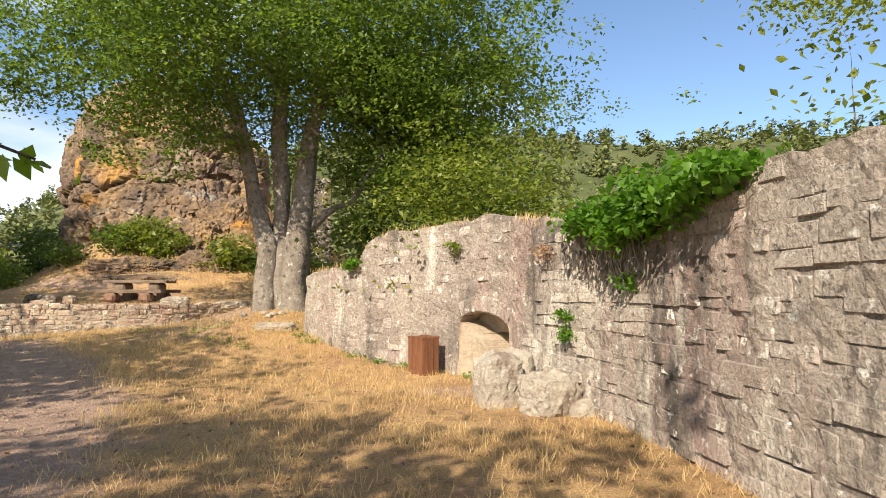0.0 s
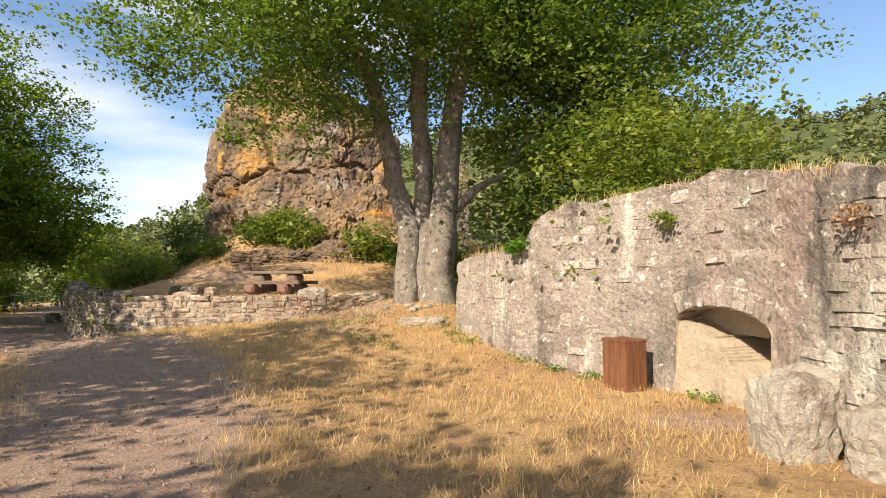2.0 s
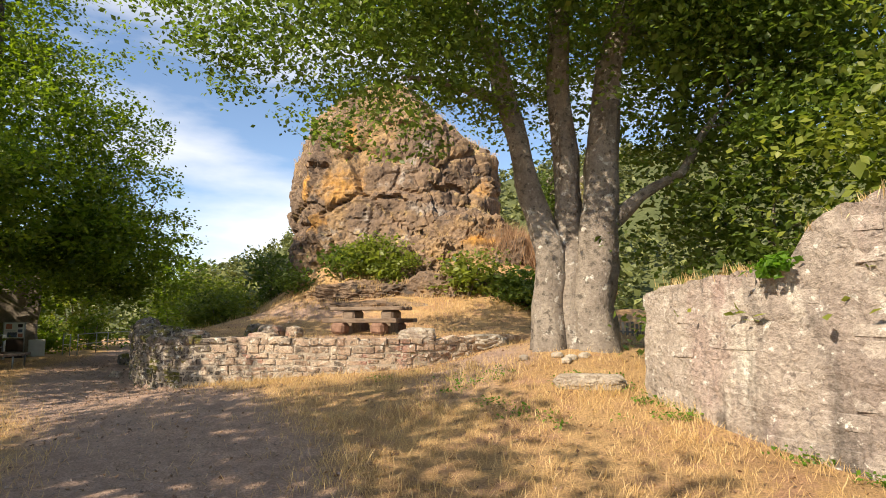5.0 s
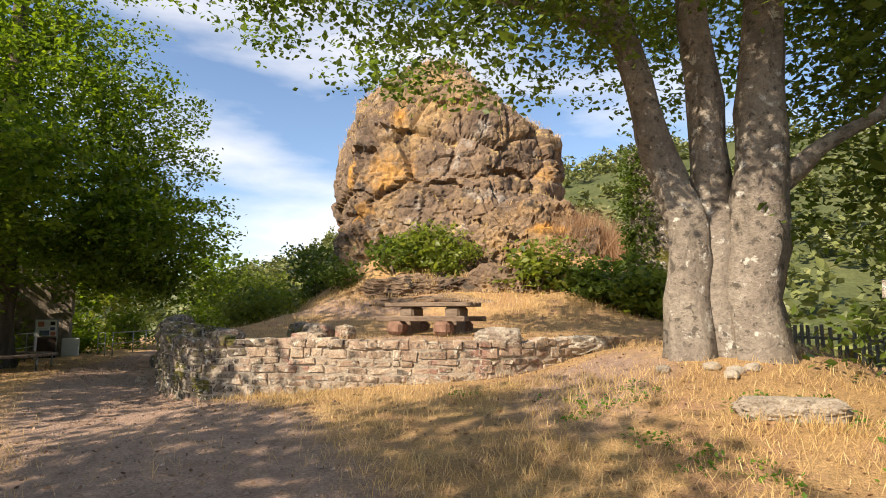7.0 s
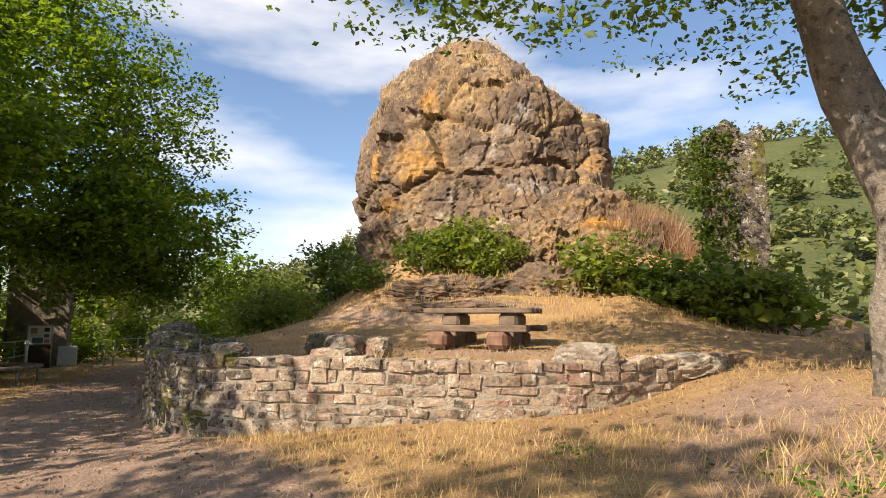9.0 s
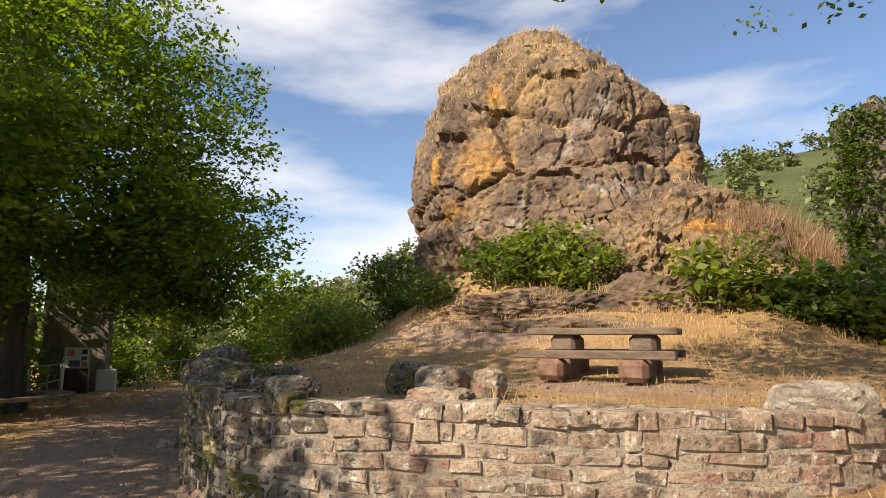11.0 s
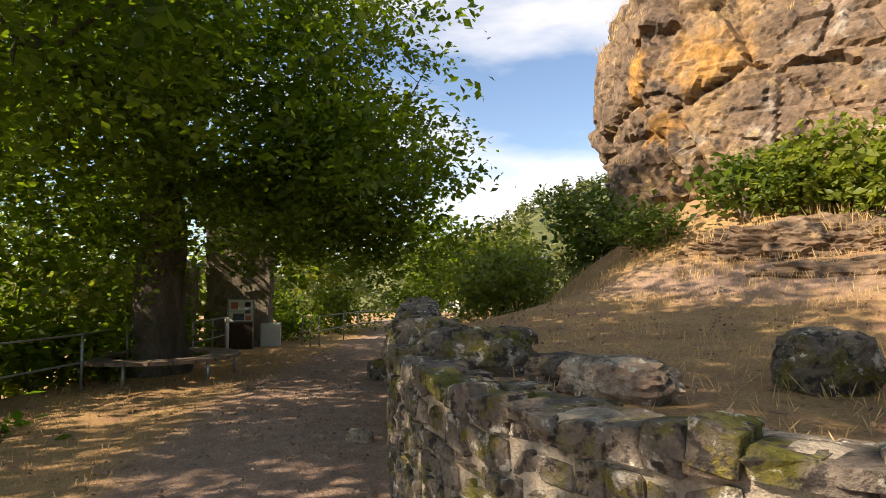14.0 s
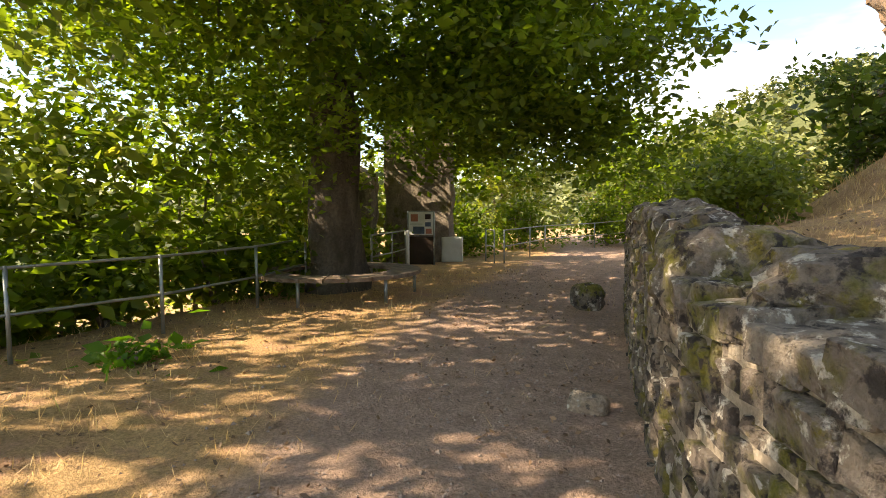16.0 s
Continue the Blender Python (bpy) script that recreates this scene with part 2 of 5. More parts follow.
# ---- mesh helpers ----
class Build:
    """Gathers vertices and faces of one mesh."""

    def __init__(self):
        self.v, self.f = [], []

    def add(self, verts, faces):
        k = len(self.v)
        self.v += [tuple(p) for p in verts]
        self.f += [tuple(i + k for i in f) for f in faces]

    def tube(self, pts, radii, sides=8, wobble=0.0, caps=True):
        pts = [Vector(p) for p in pts]
        rings, side = [], None
        for i, p in enumerate(pts):
            d = (pts[min(i + 1, len(pts) - 1)] - pts[max(i - 1, 0)]).normalized()
            if side is None:
                side = d.cross(Vector((0.31, 0.95, 0.1))).normalized()
            side = (side - d * side.dot(d)).normalized()
            up = d.cross(side)
            ring = []
            for s in range(sides):
                a = 2 * math.pi * s / sides
                r = radii[i] * (1 + wobble * noise.noise((p + side * math.cos(a) * 3 + up * math.sin(a) * 3) * 1.1))
                ring.append(p + (side * math.cos(a) + up * math.sin(a)) * r)
            rings.append(ring)
        faces = [(i * sides + s, i * sides + (s + 1) % sides, (i + 1) * sides + (s + 1) % sides, (i + 1) * sides + s) for i in range(len(pts) - 1) for s in range(sides)]
        if caps:
            faces += [tuple(range(sides))[::-1], tuple((len(pts) - 1) * sides + s for s in range(sides))]
        self.add([q for r in rings for q in r], faces)

    def box(self, lo, hi, m=None, bevel=0.0):
        bm = bmesh.new()
        bmesh.ops.create_cube(bm, size=1)
        for v in bm.verts:
            v.co = Vector([(lo[k] + hi[k]) / 2 + v.co[k] * (hi[k] - lo[k]) for k in range(3)])
        if bevel:
            bmesh.ops.bevel(bm, geom=bm.edges[:], offset=bevel, segments=1, affect="EDGES", profile=0.6)
        if m:
            bm.transform(m)
        bm.verts.index_update()
        self.add([v.co for v in bm.verts], [[v.index for v in f.verts] for f in bm.faces])
        bm.free()

    def mesh(self, name, mat, smooth=False):
        me = bpy.data.meshes.new(name)
        me.from_pydata(self.v, [], self.f)
        me.materials.append(mat)
        if smooth:
            me.polygons.foreach_set("use_smooth", [True] * len(me.polygons))
        me.update()
        return me

    def ob(self, name, mat, smooth=False, parent=None):
        o = new(name, self.mesh(name, mat, smooth))
        o.parent = parent
        return o


def blades(name, centres, axes, sides, mat, tint, parent=None, fold=None):
    """One mesh of many small two-triangle leaves: base, two sides, tip."""
    c, a, s = (np.asarray(q, dtype=np.float32) for q in (centres, axes, sides))
    k = len(c)
    f = np.zeros_like(c) if fold is None else np.asarray(fold, dtype=np.float32)
    v = np.empty((k, 4, 3), np.float32)
    v[:, 0], v[:, 1], v[:, 2], v[:, 3] = c - a, c + s + f, c + a, c - s + f
    me = bpy.data.meshes.new(name)
    me.vertices.add(4 * k)
    me.vertices.foreach_set("co", v.ravel())
    idx = (np.arange(k)[:, None] * 4 + np.array([0, 1, 2, 0, 2, 3])).astype(np.int32).ravel()
    me.loops.add(6 * k)
    me.loops.foreach_set("vertex_index", idx)
    me.polygons.add(2 * k)
    me.polygons.foreach_set("loop_start", np.arange(0, 6 * k, 3, dtype=np.int32))
    me.update(calc_edges=True)
    at = me.attributes.new("mask", "FLOAT", "POINT")
    at.data.foreach_set("value", np.repeat(np.asarray(tint, np.float32), 4))
    me.materials.append(mat)
    o = tagged(new(name, me), kind="stuff")
    o.parent = parent
    return o


rng = np.random.default_rng(7)


def unit(k):
    d = rng.normal(size=(k, 3))
    return d / np.linalg.norm(d, axis=1)[:, None]


def leaves_at(name, clumps, per, spread, size, mat, parent=None, flat=0.45, hang=0.15):
    """Leaves scattered round clump points."""
    p = np.repeat(np.asarray(clumps), per, axis=0)
    k = len(p)
    p = p + rng.normal(size=(k, 3)) * spread * np.array([1, 1, flat])
    ax = unit(k) * np.array([1, 1, 0.55]) - np.array([0, 0, hang])
    ax /= np.linalg.norm(ax, axis=1)[:, None]
    nrm = unit(k) + np.array([0, 0, 1.1])
    sd = np.cross(ax, nrm)
    sd /= np.linalg.norm(sd, axis=1)[:, None] + 1e-6
    sz = size * rng.uniform(0.6, 1.3, (k, 1))
    fo = np.cross(sd, ax) * sz * 0.18
    tint = np.clip(np.repeat(rng.uniform(0, 0.45, len(clumps)), per) + rng.uniform(0, 0.62, k) ** 1.3, 0, 1)
    return blades(name, p, ax * sz, sd * sz * 0.62, mat, tint, parent, fo)


def crown_points(blobs, count, gap=0.0, scale=0.45, inner=0.55, lobe=11):
    """Clump points in a crown made of ellipsoids (centre, radii), thicker to the outside, with holes by noise."""
    vol = np.array([b[1][0] * b[1][1] * b[1][2] for b in blobs]) ** 0.75
    lobes, pts = [], []
    while len(lobes) < max(8, count // lobe):
        c, r = blobs[rng.choice(len(blobs), p=vol / vol.sum())]
        d = unit(1)[0] * (inner + (1 - inner) * rng.uniform() ** 0.6)
        d *= 1 + 0.22 * noise.noise(Vector(d) * 3.1 + Vector(c))
        p = np.array(c) + d * np.array(r)
        if noise.noise(Vector(p) * scale) > gap - 0.5:
            lobes.append((p, min(r) * rng.uniform(0.16, 0.34) + 0.12))
    for k in range(count):
        p, s = lobes[k % len(lobes)]
        pts.append(p + rng.normal(size=3) * s * np.array([1, 1, 0.5]) - np.array([0, 0, 0.25 * s]))
    return pts


def bend(a, b, k=5, sag=0.1):
    a, b = Vector(a), Vector(b)
    side = Vector((noise.noise(a * 1.7), noise.noise(b * 1.3 + a), 0.6)) * (b - a).length * sag
    return [a.lerp(b, i / k) + side * math.sin(math.pi * i / k) for i in range(k + 1)]


def tree(name, trunks, blobs, count, per, spread, size, leaf_mat, bark, label, category="tree", gap=0.38, limb=0.13, every=13, inner=0.5, hang=0.15, base=None, sides=12, wobble=0.25, core=0, core_size=0.14):
    """Trunks are lists of (point, radius); limbs run to every ellipsoid of the crown, boughs and twigs to its clumps."""
    foot = base or trunks[0][0][0]
    root = tagged(new(name), label, category)
    root.location = foot
    off = Vector(foot)
    t = Build()
    nodes = []
    for tr in trunks:
        fine = []
        for (p, r), (q, s) in zip(tr, tr[1:]):
            fine += [(Vector(p).lerp(Vector(q), i / 5), r + (s - r) * i / 5) for i in range(5)]
        fine.append((Vector(tr[-1][0]), tr[-1][1]))
        fine = [(p + Vector((noise.noise(p * 0.9), noise.noise(p * 0.9 + Vector((9, 0, 0))), 0)) * 0.12 * min(1, i / 4), r) for i, (p, r) in enumerate(fine)]
        t.tube([p - off for p, r in fine], [r for p, r in fine], sides, wobble)
        nodes += [(p, r) for p, r in fine[len(fine) * 2 // 5:]]
    t.ob("trunk", bark, True, root)
    br = Build()
    for c, rad in blobs:
        p, r = min(nodes, key=lambda q: (q[0] - Vector(c)).length + 2.0 * max(0, q[0].z - c[2]))
        run = bend(p, c, 6, 0.12)
        r0 = min(r * 0.7, limb)
        br.tube([q - off for q in run], [r0 * (1 - 0.75 * i / 6) for i in range(7)], 7, 0.2)
        nodes += [(q, r0 * (1 - 0.75 * i / 6)) for i, q in enumerate(run)][2:]
    pts = crown_points(blobs, count, gap, inner=inner)
    for c in pts[::every]:
        c = Vector(c)
        p, r = min(nodes, key=lambda q: (q[0] - c).length)
        run = bend(p, c, 4, 0.14)
        r0 = min(r * 0.6, 0.045)
        br.tube([q - off for q in run], [r0 * (1 - 0.8 * i / 4) for i in range(5)], 4, caps=False)
        if len(nodes) < 500:
            nodes.append((run[3], r0 * 0.4))
    tagged(br.ob("branch", bark if limb > 0.06 else M_TWIG, True, root), kind="stuff")
    leaves_at("foliage", [np.array(p) - np.array(foot) for p in pts], per, spread, size, leaf_mat, root, hang=hang)
    if core:
        vol = np.array([r[0] * r[1] * r[2] for c, r in blobs])
        deep = []
        for k in rng.choice(len(blobs), core, p=vol / vol.sum()):
            c, r = blobs[k]
            deep.append(np.array(c) - np.array(foot) + unit(1)[0] * rng.uniform() ** 0.4 * 0.8 * np.array(r))
        leaves_at("inner_foliage", deep, 6, 0.3, core_size, leaf_mat, root, hang=hang)
    return root


# ---- plan ----
def smooth(a, b, v):
    u = min(1, max(0, (v - a) / (b - a)))
    return u * u * (3 - 2 * u)


CASTLE = [(3.1, -5.0), (2.85, 0.0), (2.6, 3.0), (2.4, 4.6), (2.15, 6.2), (1.9, 7.3), (1.6, 8.1), (1.25, 9.05), (0.75, 10.1), (0.2, 10.95), (-0.5, 11.6), (-1.35, 12.25), (-2.3, 13.05), (-3.0, 13.75), (-3.4, 14.3)]
TERRACE = [(-6.3, 20.4), (-6.7, 19.5), (-7.3, 18.5), (-8.0, 17.6), (-8.8, 17.1), (-9.7, 16.7), (-10.75, 16.33), (-12.0, 16.05), (-13.2, 16.05), (-14.3, 16.4), (-15.2, 16.95), (-16.0, 17.6), (-16.9, 18.5), (-18.3, 20.0), (-20.0, 21.9)]
PATH = [(-1.5, -8), (-3.2, 0), (-4.6, 5), (-6.6, 9), (-10, 12.5), (-14, 15), (-18, 18), (-21.5, 21.5), (-25, 26), (-29, 31), (-36, 38)]


def along(line, step=0.05):
    """Even points on a smoothed line: place, direction, run."""
    pts = [Vector((*p, 0)) for p in line]
    dense = []
    for i in range(len(pts) - 1):
        a, b, c, d = pts[max(i - 1, 0)], pts[i], pts[i + 1], pts[min(i + 2, len(pts) - 1)]
        for k in range(20):
            u = k / 20
            dense.append(0.5 * (2 * b + (c - a) * u + (2 * a - 5 * b + 4 * c - d) * u * u + (3 * b - 3 * c + d - a) * u ** 3))
    dense.append(pts[-1])
    run = [0.0]
    for p, q in zip(dense, dense[1:]):
        run.append(run[-1] + (q - p).length)
    xs, ys, out = [p.x for p in dense], [p.y for p in dense], []
    for s in np.arange(0, run[-1], step):
        x, y = np.interp(s, run, xs), np.interp(s, run, ys)
        x2, y2 = np.interp(s + 0.06, run, xs), np.interp(s + 0.06, run, ys)
        x1, y1 = np.interp(s - 0.06, run, xs), np.interp(s - 0.06, run, ys)
        out.append((Vector((x, y, 0)), Vector((x2 - x1, y2 - y1, 0)).normalized(), s))
    return out


T_LINE, P_LINE, C_LINE = along(TERRACE, 0.1), along(PATH, 0.25), along(CASTLE, 0.1)
T_XY, P_XY = np.array([p[0][:2] for p in T_LINE]), np.array([p[0][:2] for p in P_LINE])
T_SIDE = np.array([(p[1].y, -p[1].x) for p in T_LINE])  # towards the inside


def terrace_depth(x, y):
    """Metres inside the retaining wall (negative outside)."""
    d = T_XY - (x, y)
    i = int(np.argmin((d * d).sum(1)))
    return float(-(d[i] * T_SIDE[i]).sum()), i


def height(x, y):
    low = 0.45 * smooth(9.5, 15.5, y) * smooth(-14.5, -8.5, x) * (1 - smooth(-3.0, -0.3, x))
    low += 0.55 * math.exp(-((x + 4.7) ** 2 + (y - 16.6) ** 2) / 4.5)
    low += 0.5 * smooth(15.5, 20, y) * smooth(-8.5, -6, x) * (1 - smooth(-3.2, -1.5, x))
    yc = min(y, 29.0)
    rise = 1.05 + 0.012 * max(0, yc - 16) ** 2 * smooth(20, 26, yc) + 0.1 * smooth(18, 22, y)
    rise += 1.0 * smooth(26, 29.5, y)
    rise *= 0.35 + 0.65 * smooth(-23.5, -17.0, x - 0.12 * (y - 20)) if y > 19 else 1.0
    rise = rise * (1 - 0.55 * smooth(-9, -5.0, x) * smooth(22, 27, y)) if x > -9 else rise
    rise *= 1 - smooth(36, 50, y)
    if -40 < x < 6 and 15 < y < 60:
        d, i = terrace_depth(x, y)
        if i >= len(T_LINE) - 1:
            t = smooth(0.1, 5.0, d)
        elif i == 0:
            t = smooth(-3.5, 1.0, d) * (1 - smooth(-3.8, -1.5, x))
        else:
            t = smooth(0.12, 0.3, d)
        z = low + (max(rise, low) - low) * t
    else:
        z = low
    z -= 2.2 * smooth(-1.6, 4.0, x) * smooth(18, 26, y)
    z -= 3.5 * smooth(0.8, 7.0, -x - 22.6 - 0.7 * (y - 16)) * (1 - smooth(20, 26, y))
    far = math.hypot(x + 8, y - 16)
    z -= 6.0 * smooth(45, 110, far)
    z += 0.035 * noise.noise(Vector((x * 0.7, y * 0.7, 0))) + 0.015 * noise.noise(Vector((x * 2.6, y * 2.6, 3)))
    return z


# ---- ground: one sheet to the horizon ----
def axis(lo, hi, step):
    mid = list(np.arange(lo, hi, step))
    out = [step * 1.22 ** k for k in range(1, 47)]
    acc = np.cumsum(out)
    return np.array([lo - a for a in acc[::-1]] + mid + [hi + a for a in acc])


GX, GY = axis(-27, 4.5, 0.22), axis(-2, 34, 0.22)
gz = [height(float(x), float(y)) for y in GY for x in GX]
gb = Build()
gb.v = [(float(x), float(y), gz[j * len(GX) + i]) for j, y in enumerate(GY) for i, x in enumerate(GX)]
W = len(GX)
gb.f = [(j * W + i, j * W + i + 1, (j + 1) * W + i + 1, (j + 1) * W + i) for j in range(len(GY) - 1) for i in range(W - 1)]
ground = tagged(gb.ob("ground", M_GROUND, True), "sunburnt dry grass ground with a trodden gravel path", "ground", kind="structure")
gm = ground.data.attributes.new("mask", "FLOAT", "POINT")
path_mask = []
for x, y, z in gb.v:
    v = 0.0
    if -40 < x < 5 and -9 < y < 40:
        d = P_XY - (x, y)
        v = 1 - smooth(0.5, 2.5, math.sqrt(float((d * d).sum(1).min())))
        v = max(v, 0.85 * math.exp(-((x + 6.2) ** 2 / 1.2 + (y - 15.8) ** 2 / 5)), 0.8 * math.exp(-((x + 10.5) ** 2 / 4 + (y - 19.8) ** 2 / 0.9)), 0.8 * math.exp(-((x - 0.35) ** 2 / 1.6 + (y - 9.2) ** 2 / 0.35)))
        v = max(v, 0.8 * math.exp(-((x + 15.0) ** 2 / 9 + (y - 24.5) ** 2 / 2)))
    path_mask.append(v)
gm.data.foreach_set("value", path_mask)


def on_ground(x, y, up=0.0):
    return Vector((x, y, height(x, y) + up))


# ---- hills ----
def hill_height(a, r):
    """Height of the wooded ridge at bearing a (degrees right of ahead) and distance r."""
    crest = 52 + 20 * smooth(-30, -5, a) + 6 * noise.noise(Vector((a * 0.05, 2, 0))) - 30 * smooth(-35, -60, a) - 4 * smooth(8, 30, a)
    crest += 13 * math.exp(-((a - 4) / 13) ** 2)
    crest *= 0.42 + 0.58 * smooth(-44, -24, a)
    return -7 + (crest + 6) * smooth(60, 310, r) + 5 * noise.noise(Vector((a * 0.12, r * 0.012, 1)))


hb = Build()
ha, hr = np.arange(-100, 101, 2.0), np.concatenate([np.arange(60, 340, 14.0), [420, 600]])
hb.v = [(r * math.sin(radians(a)) - 8, r * math.cos(radians(a)) + 12, hill_height(a, r)) for r in hr for a in ha]
hb.f = [(j * len(ha) + i, j * len(ha) + i + 1, (j + 1) * len(ha) + i + 1, (j + 1) * len(ha) + i) for j in range(len(hr) - 1) for i in range(len(ha) - 1)]
tagged(hb.ob("backdrop_hill", M_HILL, True), "wooded hillside in green and straw tones", "hill", kind="structure")
far = []
while len(far) < 9000:
    a, r = rng.uniform(-75, 45), 335 - 268 * rng.uniform()
    s = 1.0 if noise.noise(Vector((a * 0.25, r * 0.03, 0))) > -0.28 else 0.4
    b = np.array([r * math.sin(radians(a)) - 8, r * math.cos(radians(a)) + 12, hill_height(a, r)])
    hgt = rng.uniform(3.5, 8.5) * s
    for q in range(6):
        far.append(b + np.array([*rng.normal(size=2) * hgt * 0.23 * (1.15 - q / 6), hgt * (0.2 + 0.8 * q / 6)]))
woods = leaves_at("backdrop_woods", far, 7, 1.1, 0.98, M_FAR, flat=0.8)
tagged(woods, "distant mixed woodland covering the hillside", "woods", kind="stuff")


# ---- castle wall ----
CW_Y, CW_TOP = [-6, 3.0, 4.4, 5.2, 6.4, 7.3, 8.8, 10.25, 12.1, 12.45, 12.75, 13.4, 14.4], [2.5, 2.5, 2.55, 2.42, 2.3, 2.36, 2.6, 2.88, 2.74, 2.62, 2.12, 2.02, 1.88]


def castle_top(y, s):
    return float(np.interp(y, CW_Y, CW_TOP)) + 0.07 * noise.noise(Vector((s * 1.9, 0, 0))) + 0.05 * noise.noise(Vector((s * 6, 4, 0)))


C_S = [s for _, _, s in C_LINE]
C_X, C_Y = [p.x for p, _, _ in C_LINE], [p.y for p, _, _ in C_LINE]


def castle_at(s):
    i = min(len(C_LINE) - 1, max(0, int(round(s / 0.1))))
    d = C_LINE[i][1]
    return Vector((np.interp(s, C_S, C_X), np.interp(s, C_S, C_Y), 0)), d, Vector((-d.y, d.x, 0))


def s_at_y(y):
    return float(np.interp(y, C_Y, C_S))


N0, N1 = s_at_y(9.5), s_at_y(10.83)  # the niche


def arch(s):
    u = (s - N0) / (N1 - N0) * 2 - 1
    return 0.94 + 0.22 * math.sqrt(max(0, 1 - u * u)) + 0.04 * u


cols = sorted([(s, "") for s in np.arange(0, C_S[-1], 0.07) if not N0 - 0.03 < s < N1 + 0.03] + [(N0, "a"), (N1, "z")] + [(s, "n") for s in np.linspace(N0, N1, 17)], key=lambda q: (q[0], {"a": 0, "n": 1 if q[0] < N1 else 0, "": 0, "z": 1}[q[1]]))
castle = tagged(new("wall_castle"), "weathered pale rubble stone castle wall with lichen stains", "wall", kind="structure")
cb, ROWS_UP, ring = Build(), 38, []
for s, tag in cols:
    p, d, nrm = castle_at(s)
    lo = arch(s) if tag == "n" else height(p.x, p.y) - 0.25
    hi = castle_top(p.y, s)
    col = []
    for k in range(ROWS_UP + 1):
        z = lo + (hi - lo) * k / ROWS_UP
        q = Vector((s, z * 1.0, 0))
        out = 0.05 * noise.noise(q * 1.3) + 0.035 * noise.noise(q * 4.1) + 0.018 * noise.noise(q * 11) - 0.035 * z
        if k == 0 and tag == "n" or tag in "az" and tag and z < 1:
            out = -0.035 * z
        col.append(p + nrm * out + Vector((0, 0, z)))
    for k, w in enumerate((0.25, 0.6, 0.95)):
        col.append(p - nrm * w + Vector((0, 0, hi + 0.05 * noise.noise(Vector((s * 3, w * 5, 7))))))
    col.append(p - nrm * 1.0 + Vector((0, 0, -0.5)))
    ring.append(col)
H = len(ring[0])
cb.v = [tuple(q) for c in ring for q in c]
cb.f = [(i * H + k, i * H + k + 1, (i + 1) * H + k + 1, (i + 1) * H + k) for i in range(len(ring) - 1) for k in range(H - 1) if abs(cols[i][0] - cols[i + 1][0]) > 1e-6]
cb.f += [tuple(range(H)), tuple((len(ring) - 1) * H + k for k in range(H))[::-1]]
cb.ob("rubble_core", M_CASTLE, False, castle)
M_PLASTER = material("sandy_niche_plaster", (0.52, 0.42, 0.31), (0.42, 0.33, 0.24), 1.5, 0.95, 0.8, 14, [((0.36, 0.30, 0.20), 2.5, 0.55, 0.7)], grain=0.4)
nb, NU, NV = Build(), 44, 44
for a in range(NU + 1):
    u = max(0.0, min(1.0, (a - 1) / (NU - 2)))
    s = N0 + (N1 - N0) * u
    p, d, nrm = castle_at(s)
    sill = float(np.interp(u, [0, 0.28, 0.46, 0.64, 0.85, 1], [0.34, 0.38, 0.60, 0.78, 0.90, 0.97]))
    for k in range(NV + 1):
        w = max(0.0, min(1.0, (k - 1) / (NV - 2)))
        z = -0.2 + (arch(s) + 0.2) * w
        lip = sill + 0.03 * noise.noise(Vector((s * 4, z * 4, 0)))
        depth = 0.02 + 0.05 * noise.noise(Vector((s * 2.2, z * 2.2, 3))) - 0.05 * (1 - smooth(0.0, 0.5, z)) * u
        if z > lip:
            depth = 0.42 + 0.1 * (1 - u) if z > 0.80 - 0.03 * u else 0.92
        if a in (0, NU) or k == NV:
            depth = -0.02
        nb.v.append(tuple(p - nrm * (depth + 0.035 * max(z, 0)) + Vector((0, 0, z))))
nb.f = [(a * (NV + 1) + k, a * (NV + 1) + k + 1, (a + 1) * (NV + 1) + k + 1, (a + 1) * (NV + 1) + k) for a in range(NU) for k in range(NV)]
nb.ob("niche_lining", M_PLASTER, False, castle)


def stone_mesh(name, mat, seed, rough=0.12, bevel=0.09):
    """A unit block with knocked-about corners."""
    r = random.Random(seed)
    bm = bmesh.new()
    bmesh.ops.create_cube(bm, size=1)
    for v in bm.verts:
        v.co += Vector([r.uniform(-rough, rough) for _ in range(3)]) * 0.8
    bmesh.ops.bevel(bm, geom=bm.edges[:], offset=bevel, segments=1, affect="EDGES")
    for v in bm.verts:
        v.co += Vector([r.uniform(-1, 1) for _ in range(3)]) * 0.025
    me = bpy.data.meshes.new(name)
    bm.to_mesh(me)
    bm.free()
    me.materials.append(mat)
    return me


def lay(parent, meshes, places, limit, name="stone"):
    """Blocks as parts up to the limit, the rest as one joined part."""
    rest = Build()
    for i, m in enumerate(places):
        me = meshes[i % len(meshes)]
        if i < limit:
            o = new(name, me)
            o.matrix_local = m
            o.parent = parent
        else:
            rest.add([m @ v.co for v in me.vertices], [tuple(f.vertices) for f in me.polygons])
    if rest.v:
        tagged(rest.ob("far_" + name, meshes[0].materials[0], False, parent), kind="stuff")


def block_at(p, d, nrm, z, l, hgt, deep, proud, twist=0.0):
    m = Matrix((d, -nrm, Vector((0, 0, 1)))).transposed().to_4x4()
    return Matrix.Translation(p + nrm * (proud - deep / 2) + Vector((0, 0, z))) @ m @ pose(0, 0, 0, 0, twist, 0) @ Matrix.Diagonal((l, deep, hgt, 1))


